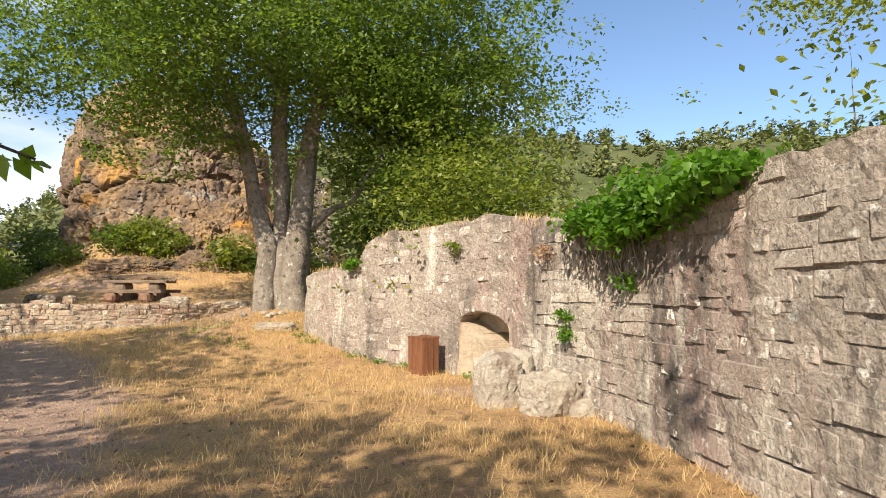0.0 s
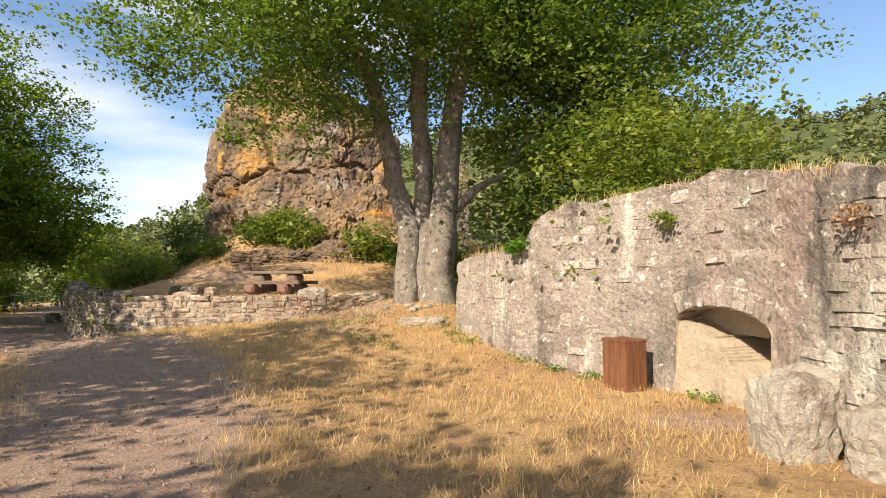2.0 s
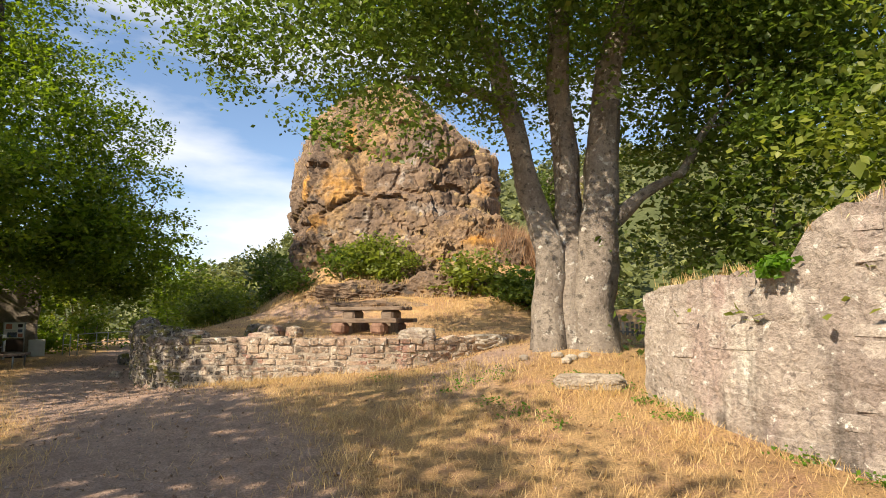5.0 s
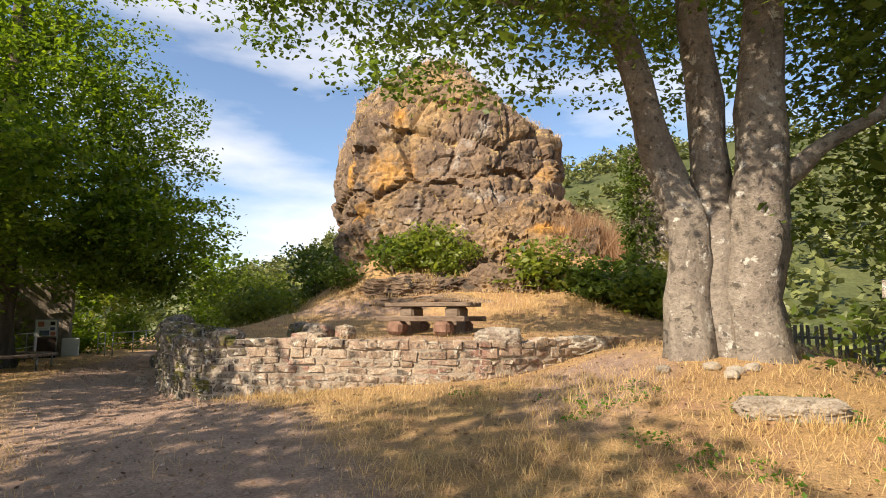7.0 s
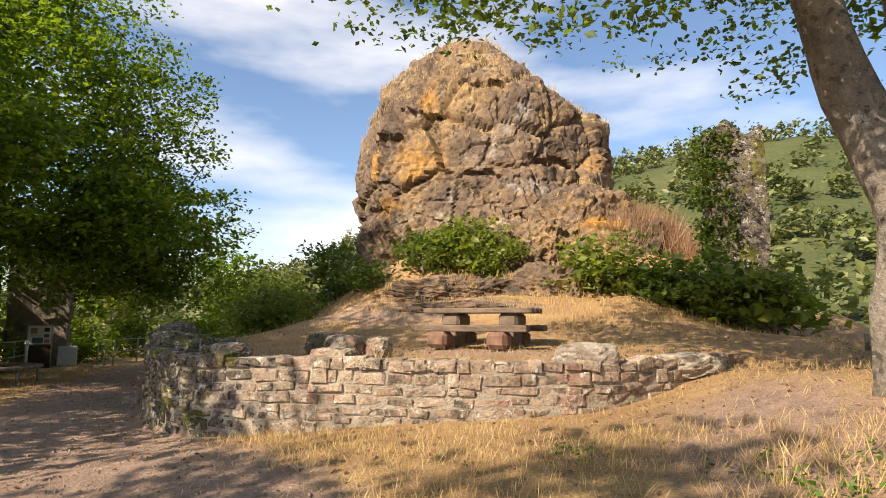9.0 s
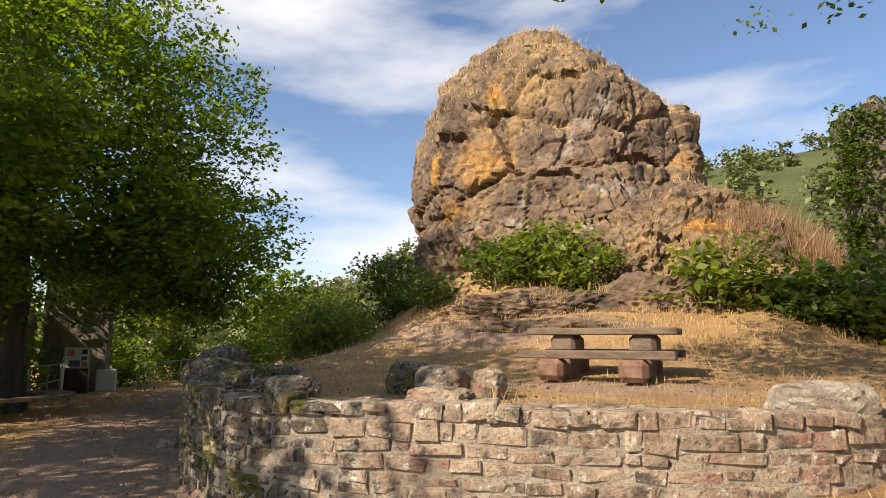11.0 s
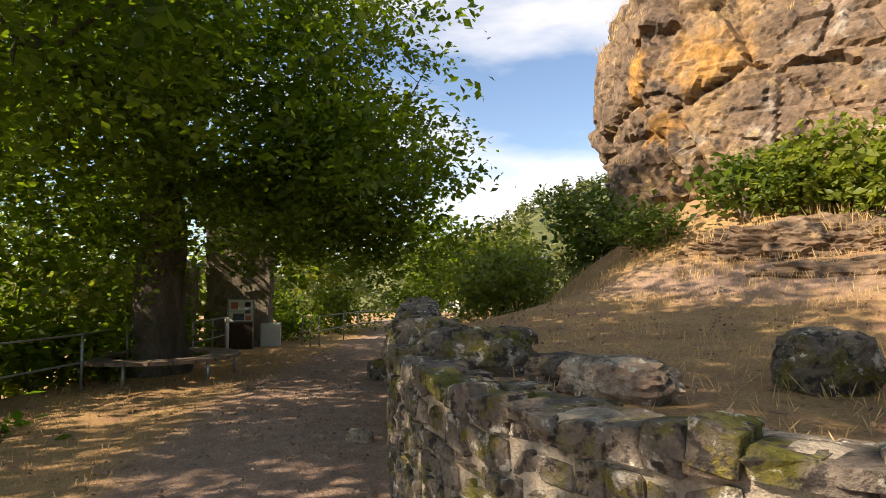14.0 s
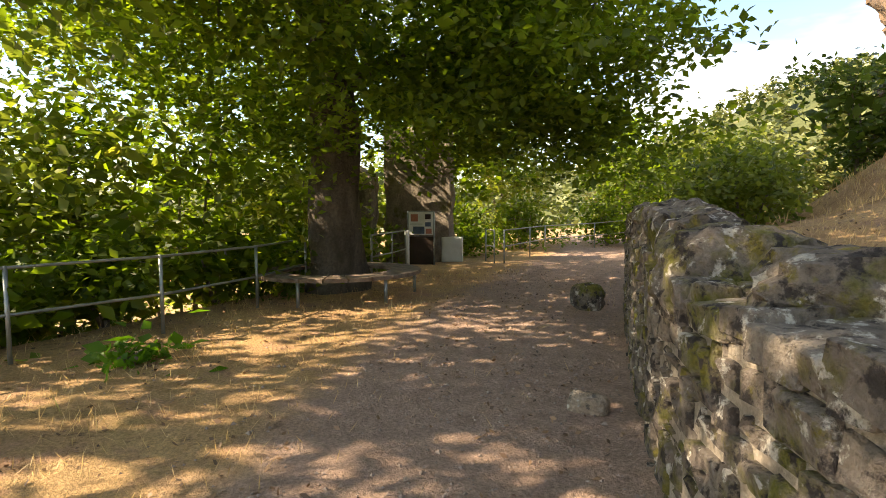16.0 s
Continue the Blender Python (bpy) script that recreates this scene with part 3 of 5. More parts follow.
rs = random.Random(11)
places = []
z = 0.05
while z < 2.9:
    hgt = rs.uniform(0.12, 0.22)
    s = s_at_y(2.0) + rs.uniform(0, 0.3)
    while s < C_S[-1] - 0.25:
        l = rs.uniform(0.16, 0.56)
        p, d, nrm = castle_at(s + l / 2)
        clear = p.y < 8.8
        zz = z + 0.05 * noise.noise(Vector((s * 0.8, z, 2)))
        niche = N0 - 0.15 - l < s < N1 + 0.15 and zz < 1.35
        if zz + hgt / 2 + 0.03 < castle_top(p.y, s) and not niche and rs.random() < (0.86 if clear else 0.42):
            proud = rs.uniform(-0.006, 0.02) if clear else rs.uniform(-0.016, 0.010)
            out = 0.05 * noise.noise(Vector((s + l / 2, zz, 0)) * 1.3) - 0.035 * zz
            places.append((p.y, block_at(p, d, nrm, zz, l * 0.96, hgt * rs.uniform(0.75, 1.0), 0.3, proud + out + 0.006, rs.uniform(-2, 2))))
        s += l
    z += hgt
places.sort(key=lambda q: q[0])
CASTLE_PLACES = [m for y, m in places]
# voussoirs of the niche's arch
vous = []
for k in range(13):
    s = N0 + (N1 - N0) * (k + 0.5) / 13
    p, d, nrm = castle_at(s)
    u = (k + 0.5) / 13 * 2 - 1
    vous.append(block_at(p, d, nrm, arch(s) + 0.14, 0.105, 0.27, 0.25, 0.018 - 0.035, u * 26))
lay(castle, [stone_mesh("arch_stone", M_CASTLE_STONE, 50 + k, 0.06, 0.06) for k in range(3)], vous, 20, "arch_stone")


# ---- terrace retaining wall ----
TT_X, TT_Z = [-21, -20, -18.3, -17, -14.5, -10.7, -8, -6.2], [0.7, 0.95, 1.18, 1.22, 1.14, 1.14, 1.08, 1.12]
terrace = tagged(new("wall_terrace"), "low curved retaining wall of coursed sandstone blocks", "wall", kind="structure")
T_END = T_LINE[-1][2]


def terrace_at(s):
    i = min(len(T_LINE) - 1, max(0, int(round(s / 0.1))))
    p, d, _ = T_LINE[i]
    return p + d * (s - T_LINE[i][2]), d, Vector((-d.y, d.x, 0))


tb, ring = Build(), []
for s in np.arange(0, T_END, 0.12):
    p, d, nrm = terrace_at(s)
    top = float(np.interp(p.x, TT_X, TT_Z)) + 0.04 * noise.noise(Vector((s * 2.3, 1, 0)))
    lo = height(p.x - nrm.x * -0.3, p.y + nrm.y * 0.3) - 0.4
    ring.append([p - nrm * o + Vector((0, 0, zz + 0.02 * noise.noise(Vector((s * 5, o * 9, zz * 5)))))
                 for o, zz in ((0.0, lo), (0.004 + 0.012 * noise.noise(Vector((s * 4, 0, 0))), (lo + top) / 2), (0.02, top - 0.06), (0.07, top - 0.02), (0.22, top - 0.01), (0.4, top - 0.03), (0.46, lo))])
H = 7
tb.v = [tuple(q) for c in ring for q in c]
tb.f = [(i * H + k, (i + 1) * H + k, (i + 1) * H + k + 1, i * H + k + 1) for i in range(len(ring) - 1) for k in range(H - 1)] + [tuple(range(H)), tuple((len(ring) - 1) * H + k for k in range(H))[::-1]]
tb.ob("mortar_core", M_MORTAR, False, terrace)
rs = random.Random(5)
t_fair, t_moss_shade = [], []
# from here on the blocks take the colour of moss and tree shade together
s_moss_shade = float(np.interp(12.4, [-p.x for p, _, _ in T_LINE], [q for _, _, q in T_LINE]))
z = -0.1
while z < 1.4:
    hgt = rs.uniform(0.08, 0.19)
    s = rs.uniform(0, 0.2)
    while s < T_END - 0.3:
        l = rs.uniform(0.1, 0.48) * (0.55 if s > s_moss_shade else 1)
        p, d, nrm = terrace_at(s + l / 2)
        zz = z + hgt / 2 + rs.uniform(-0.015, 0.015) + 0.05 * noise.noise(Vector((s * 0.5, z, 9)))
        top = float(np.interp(p.x, TT_X, TT_Z))
        if height(p.x + nrm.x * 0.35, p.y + nrm.y * 0.35) - 0.1 < zz < top - 0.02:
            m = block_at(p, d, nrm, zz, l * 0.95, hgt * rs.uniform(0.6, 1.02), 0.3, rs.uniform(-0.006, 0.018), rs.uniform(-5, 5))
            (t_moss_shade if s > s_moss_shade + rs.uniform(-0.8, 0.5) else t_fair).append(m)
        s += l
    z += hgt


def boulder(name, at, radii, mat, label="", category="", seed=0, subdiv=4, amp=0.16, freq=1.4, turn=0.0, flat=0.0, parent=None, ledge=0.0, facets=0.055, cuts=(), dents=()):
    """A weathered stone: a ball squared off, cracked and roughened."""
    bm = bmesh.new()
    bmesh.ops.create_icosphere(bm, subdivisions=subdiv, radius=1)
    o = Vector((seed * 7.3, seed * 3.1, seed))
    for v in bm.verts:
        q = v.co.copy()
        box = max(abs(q.x), abs(q.y), abs(q.z))
        q = q.lerp(q / box * 0.82, flat)
        n1 = noise.noise(q * freq + o)
        n2 = 1 - 2 * abs(noise.noise(q * freq * 2.3 + o))
        n3 = noise.noise(q * freq * 6 + o)
        n4 = 1 - 2 * abs(noise.noise(q * freq * 11 + o))
        for way, far_off in cuts:
            over = q.x * radii[0] * way[0] + q.y * radii[1] * way[1] + q.z * radii[2] * way[2] - far_off
            if over > 0:
                q -= Vector([way[k] * over * 0.93 / radii[k] for k in range(3)])
        q *= 1 + amp * (n1 + 0.35 * n2 + 0.26 * n3 + 0.16 * n4)
        if ledge:
            st = (q.z * 5.0 + 0.6 * n1 + q.x * 1.2) % 1.0
            q.xy *= 1 + ledge * (st - 0.5)
        if facets:
            cells = noise.voronoi(q * freq * 1.9 + o)
            q *= 1 + facets * noise.cell(cells[1][0] * 91.7) - facets * max(0, 0.12 - (cells[0][1] - cells[0][0])) / 0.12
            cells = noise.voronoi(q * freq * 5.5 + o)
            q *= 1 + 0.3 * facets * noise.cell(cells[1][0] * 57.3) - 0.45 * facets * max(0, 0.12 - (cells[0][1] - cells[0][0])) / 0.12
        v.co = Vector((q.x * radii[0], q.y * radii[1], q.z * radii[2]))
        for c, size, deep in dents:
            e = v.co - c + Vector((noise.noise(v.co * 1.6), 0, noise.noise(v.co * 1.6 + o))) * 0.3
            fall = (e.x / size[0]) ** 2 + ((e.z + 0.25 * e.x) / size[1]) ** 2 if e.y < 4 else 9
            if fall < 1:
                v.co.y += deep * min(1.0, 2.2 * (1 - fall)) * (1 if e.z < 0 else 1 - (e.z / size[1]) ** 2)
    me = bpy.data.meshes.new(name)
    bm.to_mesh(me)
    bm.free()
    me.materials.append(mat)
    ob = new(name, me)
    ob.matrix_local = pose(*at, 0, 0, turn)
    if parent:
        ob.parent = parent
    if label:
        tagged(ob, label, category)
    return ob


# ---- the cliff ----
cliff = tagged(new("rock_stack"), "towering brown rock stack with orange lichen and dry grass", "rock")
STACK = Vector((-15.8, 33.4, 7.4))


def cut(way, point):
    """A plane that shears the stack off: outward direction, and a point on it."""
    w = Vector(way).normalized()
    return tuple(w), w.dot(Vector(point) - STACK)


CUTS = [cut((0.68, 0, 0.735), (-12.6, 33, 11.2)), cut((-0.48, 0, 0.877), (-18.1, 32, 12.3)), cut((0.1, -0.97, 0.2), (-15.5, 29.7, 8)),
        cut((-0.72, -0.68, 0.1), (-19.2, 30.6, 8)), cut((0.75, -0.62, 0.2), (-11.9, 30.6, 7.5)), cut((-0.8, -0.4, -0.42), (-20.0, 31.5, 5.5)),
        cut((0.35, -0.7, 0.62), (-13.2, 30.3, 10.4)), cut((-0.2, -0.75, 0.62), (-17.2, 30.3, 11.2))]
# cracks and small overhangs: place, half width and height, depth
DENTS = [(Vector(c) - STACK, size, deep) for c, size, deep in (((-18.1, 29.6, 8.8), (0.9, 0.17), 0.4), ((-11.9, 30, 7.5), (0.8, 0.24), 0.5),
                                                               ((-18.8, 30, 6.1), (0.7, 0.15), 0.4), ((-16.4, 30, 9.7), (1.0, 0.12), 0.3), ((-14.2, 30, 10.8), (0.8, 0.13), 0.3), ((-14.0, 30, 7.0), (0.9, 0.12), 0.3))]
for k, (at, rad, amp, fr, turn, fl, sub, led, cuts) in enumerate([
        (tuple(STACK), (5.9, 5.0, 6.4), 0.055, 1.5, 0, 0.35, 7, 0.025, CUTS),
        ((-10.6, 30.3, 4.1), (2.1, 1.8, 2.2), 0.11, 1.5, -20, 0.4, 6, 0.05, ()),
        ((-17.6, 32.0, 4.2), (3.0, 2.4, 2.4), 0.12, 1.8, 30, 0.3, 5, 0.05, ()),
        ((-9.4, 29.6, 3.5), (1.7, 1.5, 1.7), 0.18, 1.5, 15, 0.45, 5, 0.06, ()),
        ((-12.2, 28.9, 3.1), (2.2, 1.6, 1.9), 0.18, 1.7, -35, 0.35, 6, 0.06, ()),
        ((-8.9, 27.7, 2.0), (2.0, 1.3, 1.2), 0.2, 1.7, 20, 0.3, 5, 0.06, ()), ((-13.9, 26.6, 2.2), (2.3, 1.0, 0.8), 0.2, 1.9, 10, 0.35, 6, 0.06, ()),
        ((-12.6, 25.4, 1.75), (2.4, 0.9, 0.5), 0.2, 2.2, 5, 0.35, 5, 0.06, ()), ((-11.0, 26.9, 2.4), (1.6, 1.0, 0.9), 0.2, 1.9, -10, 0.35, 5, 0.06, ())]):
    boulder("cliff_face", at, rad, M_ROCK, seed=k + 3, subdiv=sub, amp=amp, freq=fr, turn=turn, flat=fl, parent=cliff, ledge=led, facets=0.045 if cuts else 0.055, cuts=cuts, dents=DENTS if cuts else ())
# orange lichen on the sheltered faces
for part in cliff.children:
    spread = []
    for v in part.data.vertices:
        q = part.matrix_basis @ v.co
        near = [math.exp(-((q.x - x) / w) ** 2 - ((q.z - z) / h) ** 2) for x, z, w, h in ((-16.6, 7.6, 1.5, 1.1), (-18.6, 7.8, 0.5, 1.4), (-16.4, 10.4, 0.5, 0.9), (-17.8, 6.0, 0.9, 0.6), (-10.6, 7.6, 0.5, 0.8), (-9.6, 4.7, 1.1, 0.35))]
        spread.append(0.51 * max(near) + 0.12 * noise.noise(q * 1.5))
    part.data.attributes.new("mask", "FLOAT", "POINT").data.foreach_set("value", spread)


# ---- trees ----
# crown lobe at (-7.0, 12.0, 8.5) is added above the view to shade the trunks
tree("beech_tree", [
        [((-5.0, 16.4, 0.5), 0.38), ((-4.97, 16.45, 1.5), 0.29), ((-5.0, 16.5, 2.8), 0.28), ((-5.45, 16.6, 4.5), 0.22), ((-5.95, 16.6, 6.6), 0.18), ((-7.0, 16.4, 9.0), 0.14)],
        [((-4.6, 16.7, 0.5), 0.4), ((-4.6, 16.7, 2.0), 0.33), ((-4.65, 16.75, 4.0), 0.25), ((-4.75, 16.8, 7.0), 0.2), ((-4.6, 16.9, 11.0), 0.12)],
        [((-4.1, 16.5, 0.5), 0.42), ((-4.13, 16.5, 1.8), 0.33), ((-4.05, 16.55, 3.4), 0.33), ((-3.9, 16.7, 5.6), 0.24), ((-3.1, 16.9, 9.0), 0.14)],
        [((-3.95, 16.6, 3.2), 0.18), ((-3.3, 16.6, 3.7), 0.10), ((-2.6, 16.7, 4.1), 0.075), ((-2.0, 17.0, 5.2), 0.05)]],
     [((-4.8, 16.8, 10.2), (6.2, 5.2, 4.0)), ((-9.0, 16.2, 8.2), (3.6, 3.2, 2.3)), ((-11.6, 16.4, 7.8), (1.8, 1.8, 1.1)), ((-0.5, 16.6, 8.4), (3.6, 3.4, 2.6)), ((2.3, 16.6, 8.2), (1.9, 2.2, 2.0)),
      ((-7.4, 15.3, 6.0), (2.0, 1.7, 1.3)), ((-5.8, 13.6, 8.4), (3.0, 2.6, 2.0)), ((-7.0, 12.0, 8.5), (2.5, 2.0, 1.3)), ((-6.9, 14.6, 5.4), (1.2, 1.0, 0.8)), ((-1.6, 16.6, 5.6), (2.0, 1.6, 1.5)), ((-2.2, 19.6, 7.4), (4.4, 2.8, 3.0)), ((-1.6, 18.2, 9.4), (3.8, 2.8, 2.6)), ((-2.0, 17.6, 6.8), (2.6, 2.2, 1.5)), ((-3.0, 15.4, 7.6), (2.6, 2.0, 1.4)), ((0.8, 18.6, 7.6), (3.6, 3.0, 3.2)), ((-0.5, 18.0, 5.0), (2.6, 2.0, 1.8))],
     4300, 27, 0.23, 0.063, M_BEECH, M_BARK, "old three-stemmed beech tree with spreading green crown on a mound", limb=0.16, base=(-4.6, 16.6, 0.8), wobble=0.35, sides=18, gap=0.32, core=2600, core_size=0.10)
tree("lime_tree", [[((-24.6, 19.1, -0.5), 0.75), ((-24.6, 19.1, 0.5), 0.52), ((-24.6, 19.1, 3.0), 0.46), ((-24.5, 19.0, 7.0), 0.36), ((-24.5, 19.0, 14.0), 0.12)]],
     [((-24.6, 19.0, 5.4), (6.4, 6.2, 2.7)), ((-24.6, 19.2, 8.8), (4.3, 4.3, 3.0)), ((-24.8, 19.2, 12.4), (2.7, 2.7, 3.2)), ((-21.4, 22.2, 4.3), (2.4, 2.4, 1.9)), ((-20.8, 15.6, 4.9), (2.6, 2.4, 1.5)), ((-26, 24.0, 5.0), (3.2, 2.6, 2.4)), ((-21.7, 21.0, 3.7), (1.8, 1.9, 1.4))],
     3500, 27, 0.25, 0.075, M_LIME, M_BARK_DARK, "large lime tree with dark trunk and low hanging foliage", limb=0.2, base=(-24.6, 19.1, 0), gap=0.3, core=1900, core_size=0.13)
# crowns out of view, added to cast dappled shade on grass, path and terrace
for at, hgt, r, n, lab in (((-6.6, -4.8), 7.6, 3.6, 700, "broad-leaved tree shading the dry grass"), ((-12.6, 1.0), 8.2, 4.0, 800, "tall out-of-view tree added to shade the gravel path"), ((-21.6, 8.6), 11.6, 4.6, 800, "tall out-of-view tree added to shade the wall end and slope"), ((-24.2, 7.4), 7.2, 4.0, 380, "out-of-view tree added to shade the path by the railing"), ((-19.2, 7.6), 7.0, 3.3, 200, "small out-of-view tree added to shade the path")):
    b = (at[0], at[1], height(*at) - 0.15)
    last = tree("shade_tree", [[(b, 0.34), ((at[0], at[1], 3), 0.26), ((at[0] + 0.3, at[1], hgt), 0.12)]], [((at[0], at[1], hgt), (r, r, 2.8)), ((at[0] + 1.2, at[1] + 1, hgt - 2), (r * 0.9, r * 0.8, 1.4))],
         n, 12, 0.32, 0.135, M_LIME, M_BARK_DARK, lab, limb=0.12, base=b, gap=0.4)
    if at[0] > -7:
        low, o = Build(), Vector(b)
        run = [Vector(q) - o for q in ((-6.5, -4.7, 4.6), (-5.6, -2.6, 4.2), (-4.2, -0.2, 3.4), (-2.9, 1.5, 2.6), (-1.72, 2.45, 2.1))]
        low.tube(run, [0.06, 0.05, 0.035, 0.02, 0.006], 6)
        low.ob("low_branch", M_BARK_DARK, True, last)
        leaves_at("low_leaves", [np.array(run[3].lerp(run[4], u) + Vector((0, 0, -0.03))) for u in (0.5, 0.66, 0.8, 0.9, 1.0)], 7, 0.07, 0.05, M_LIME, last)


def bush(at, rad, n, per, mat, label, size=0.05, spread=0.22, name="bush", zc=None, category="bush", blobs=None, gap=0.35):
    """A shrub: several stems from the ground, with leaf clumps."""
    b = (at[0], at[1], (zc if zc is not None else height(*at)) - 0.08)
    stems = [[(b, 0.045), ((b[0] + dx * rad[0] * 0.5, b[1] + dy * rad[1] * 0.5, b[2] + rad[2] * 1.2), 0.02)] for dx, dy in ((0, 0), (0.7, 0.3), (-0.6, 0.5), (0.1, -0.7))]
    blobs = blobs or [((b[0], b[1], b[2] + rad[2] * 1.0), rad), ((b[0] + rad[0] * 0.5, b[1] - rad[1] * 0.2, b[2] + rad[2] * 0.7), (rad[0] * 0.7, rad[1] * 0.7, rad[2] * 0.65)), ((b[0] - rad[0] * 0.45, b[1] + rad[1] * 0.1, b[2] + rad[2] * 1.25), (rad[0] * 0.6, rad[1] * 0.6, rad[2] * 0.6))]
    n, per, size = int(n * 0.85), int(per * 0.64), size * 1.28
    return tree(name, stems, blobs, n, per, spread, size, mat, M_TWIG, label, category, gap=gap, limb=0.03, every=7, inner=0.35, base=b, sides=6, core=n // 2, core_size=size * 1.8)


bush((0.9, 14.0), (2.1, 1.8, 2.7), 460, 34, M_BUSH, "light green sprawling bush behind the castle wall", 0.05, 0.28)
bush((-1.4, 16.9), (1.7, 1.7, 2.7), 400, 32, M_DARKBUSH, "dark green bush behind the castle wall", 0.052, 0.28)
bush((2.6, 17.5), (2.4, 2.2, 2.6), 260, 22, M_DARKBUSH, "tall dark green bush behind the castle wall", 0.08, 0.35)
bush((4.0, 5.3), (1.0, 1.0, 1.9), 110, 24, M_BUSH, "thin light-leaved shrub behind the wall crest", 0.02, 0.12, gap=0.4, blobs=[((3.7, 5.2, 3.4), (0.6, 0.6, 0.6)), ((3.5, 5.1, 4.0), (0.45, 0.5, 0.4)), ((4.1, 5.2, 4.2), (0.5, 0.5, 0.5))])
bush((-13.4, 27.2), (1.3, 1.0, 1.15), 230, 26, M_BUSH, "round yellow-green bush on the rock slope", 0.06, 0.2)
bush((-15.4, 27.6), (1.2, 0.9, 0.75), 150, 24, M_DARKBUSH, "grey-green bush on the rock slope", 0.055, 0.2)
bush((-17.6, 27.3), (1.3, 0.9, 0.7), 100, 18, M_DARKBUSH, "dark thorny bush at the rock foot", 0.05, 0.25, gap=0.5)
bush((-9.4, 26.0), (0.85, 0.8, 0.95), 130, 24, M_BUSH, "bright green bush at the rock foot", 0.06, 0.18)
bush((-7.0, 26.2), (1.6, 1.0, 0.95), 210, 24, M_DARKBUSH, "mixed dark green bush below the tower stump", 0.065, 0.25)
bush((-5.4, 25.2), (1.3, 1.0, 0.8), 150, 24, M_BUSH, "broad-leaved green bush below the tower stump", 0.065, 0.25)
bush((-21.6, 27.5), (1.6, 1.5, 1.3), 260, 24, M_BUSH, "light green young trees beside the path", 0.06, 0.28)
bush((-23.8, 30.5), (2.0, 1.8, 1.7), 240, 24, M_BUSH, "light green thicket beside the path", 0.065, 0.3)
bush((-20.2, 29.4), (1.3, 1.2, 1.5), 180, 24, M_DARKBUSH, "green thicket at the cliff foot", 0.065, 0.3)
for k, (x, y, s) in enumerate(((-24.6, 12.2, 1.3), (-26.2, 14.4, 1.75), (-28.0, 16.8, 2.0), (-30.4, 19.5, 2.0), (-27.4, 10.0, 1.9), (-31, 21.5, 1.3), (-33, 26.5, 1.6), (-35, 31, 1.7), (-32.0, 35.5, 1.5))):
    bush((x, y), (1.9 * s, 1.9 * s, 2.3 * s), 360, 29, (M_LIME, M_BUSH)[k % 2], "dense leafy hedge tree behind the railing", 0.085, 0.33, "hedge_tree", category="tree")
for x, y, s in ((-40, 52, 5), (-34, 58, 5.5), (-47, 60, 6), (-55, 66, 7), (-28, 62, 5)):
    bush((x, y), (s * 0.8, s * 0.8, s * 0.75), 220, 22, M_FAR, "rounded distant broad-leaved tree", 0.2, 0.7, "distant_tree", category="tree")

# vine over the wall crest
vp, vn, va = [], [], []
vs0, vs1 = s_at_y(4.6), s_at_y(7.5)
for k in range(230):
    s = vs0 + (vs1 - vs0) * rng.uniform() ** 0.9
    p, d, nrm = castle_at(s)
    u = (s - vs0) / (vs1 - vs0)
    top = castle_top(p.y, s)
    q = p + nrm * rng.uniform(-0.35, 0.28) + Vector((0, 0, top + 0.28 * math.sin(math.pi * u) * rng.uniform(-1.0, 1.3) + 0.06 - 0.18 * u * rng.uniform()))
    vp.append(np.array(q))
vine_at = castle_at((vs0 + vs1) / 2)[0]
vine = tagged(new("climbing_vine"), "bright green climbing vine spilling over the castle wall crest", "vine")
leaves_at("foliage", vp, 26, 0.13, 0.055, M_VINE, vine, hang=0.5)
vb = Build()
for k in range(34):
    s = vs1 - 0.9 + rng.uniform(-0.5, 1.3)
    p, d, nrm = castle_at(s)
    top = castle_top(p.y, s)
    pts = [p + nrm * (0.05 + 0.03 * math.sin(i + k)) + d * 0.08 * math.sin(i * 1.3 + k) + Vector((0, 0, top + 0.05 - i * rng.uniform(0.1, 0.17))) for i in range(6)]
    vb.tube(pts, [0.012] * 5 + [0.004], 4)
vb.ob("stem", M_TWIG, True, vine)


# ---- things on the grass ----
def litter_box(at, turn):
    root = tagged(new("litter_bin"), "red-brown boarded wooden litter bin beside the castle wall", "bin")
    root.matrix_basis = pose(at[0], at[1], at[2], 0, 0, turn)
    w, d, h = 0.225, 0.18, 0.70
    c = Build()
    c.box((-w + 0.03, -d + 0.03, 0.03), (w - 0.03, d - 0.03, h - 0.06))
    c.ob("liner", M_BROWN, False, root)
    plank = {}
    for axis_n, span, off in (("x", w, d), ("y", d, w)):
        n = 4 if axis_n == "x" else 3
        pw = 2 * span / n
        b = Build()
        b.box((-pw / 2 + 0.004, -0.011, 0), (pw / 2 - 0.004, 0.011, h), bevel=0.004)
        me = b.mesh("board", M_REDWOOD)
        for side in (-1, 1):
            for k in range(n):
                o = new("board", me)
                u = -span + pw * (k + 0.5)
                o.matrix_local = pose(u, side * off, rs.uniform(-0.006, 0.006)) if axis_n == "x" else pose(side * off, u, rs.uniform(-0.006, 0.006), 0, 0, 90)
                o.parent = root
    t = Build()
    t.box((-w - 0.015, -d - 0.015, h - 0.03), (w + 0.015, -d + 0.09, h + 0.012), bevel=0.005)
    t.box((-w - 0.015, d - 0.09, h - 0.03), (w + 0.015, d + 0.015, h + 0.012), bevel=0.005)
    t.ob("rim", M_REDWOOD, False, root)


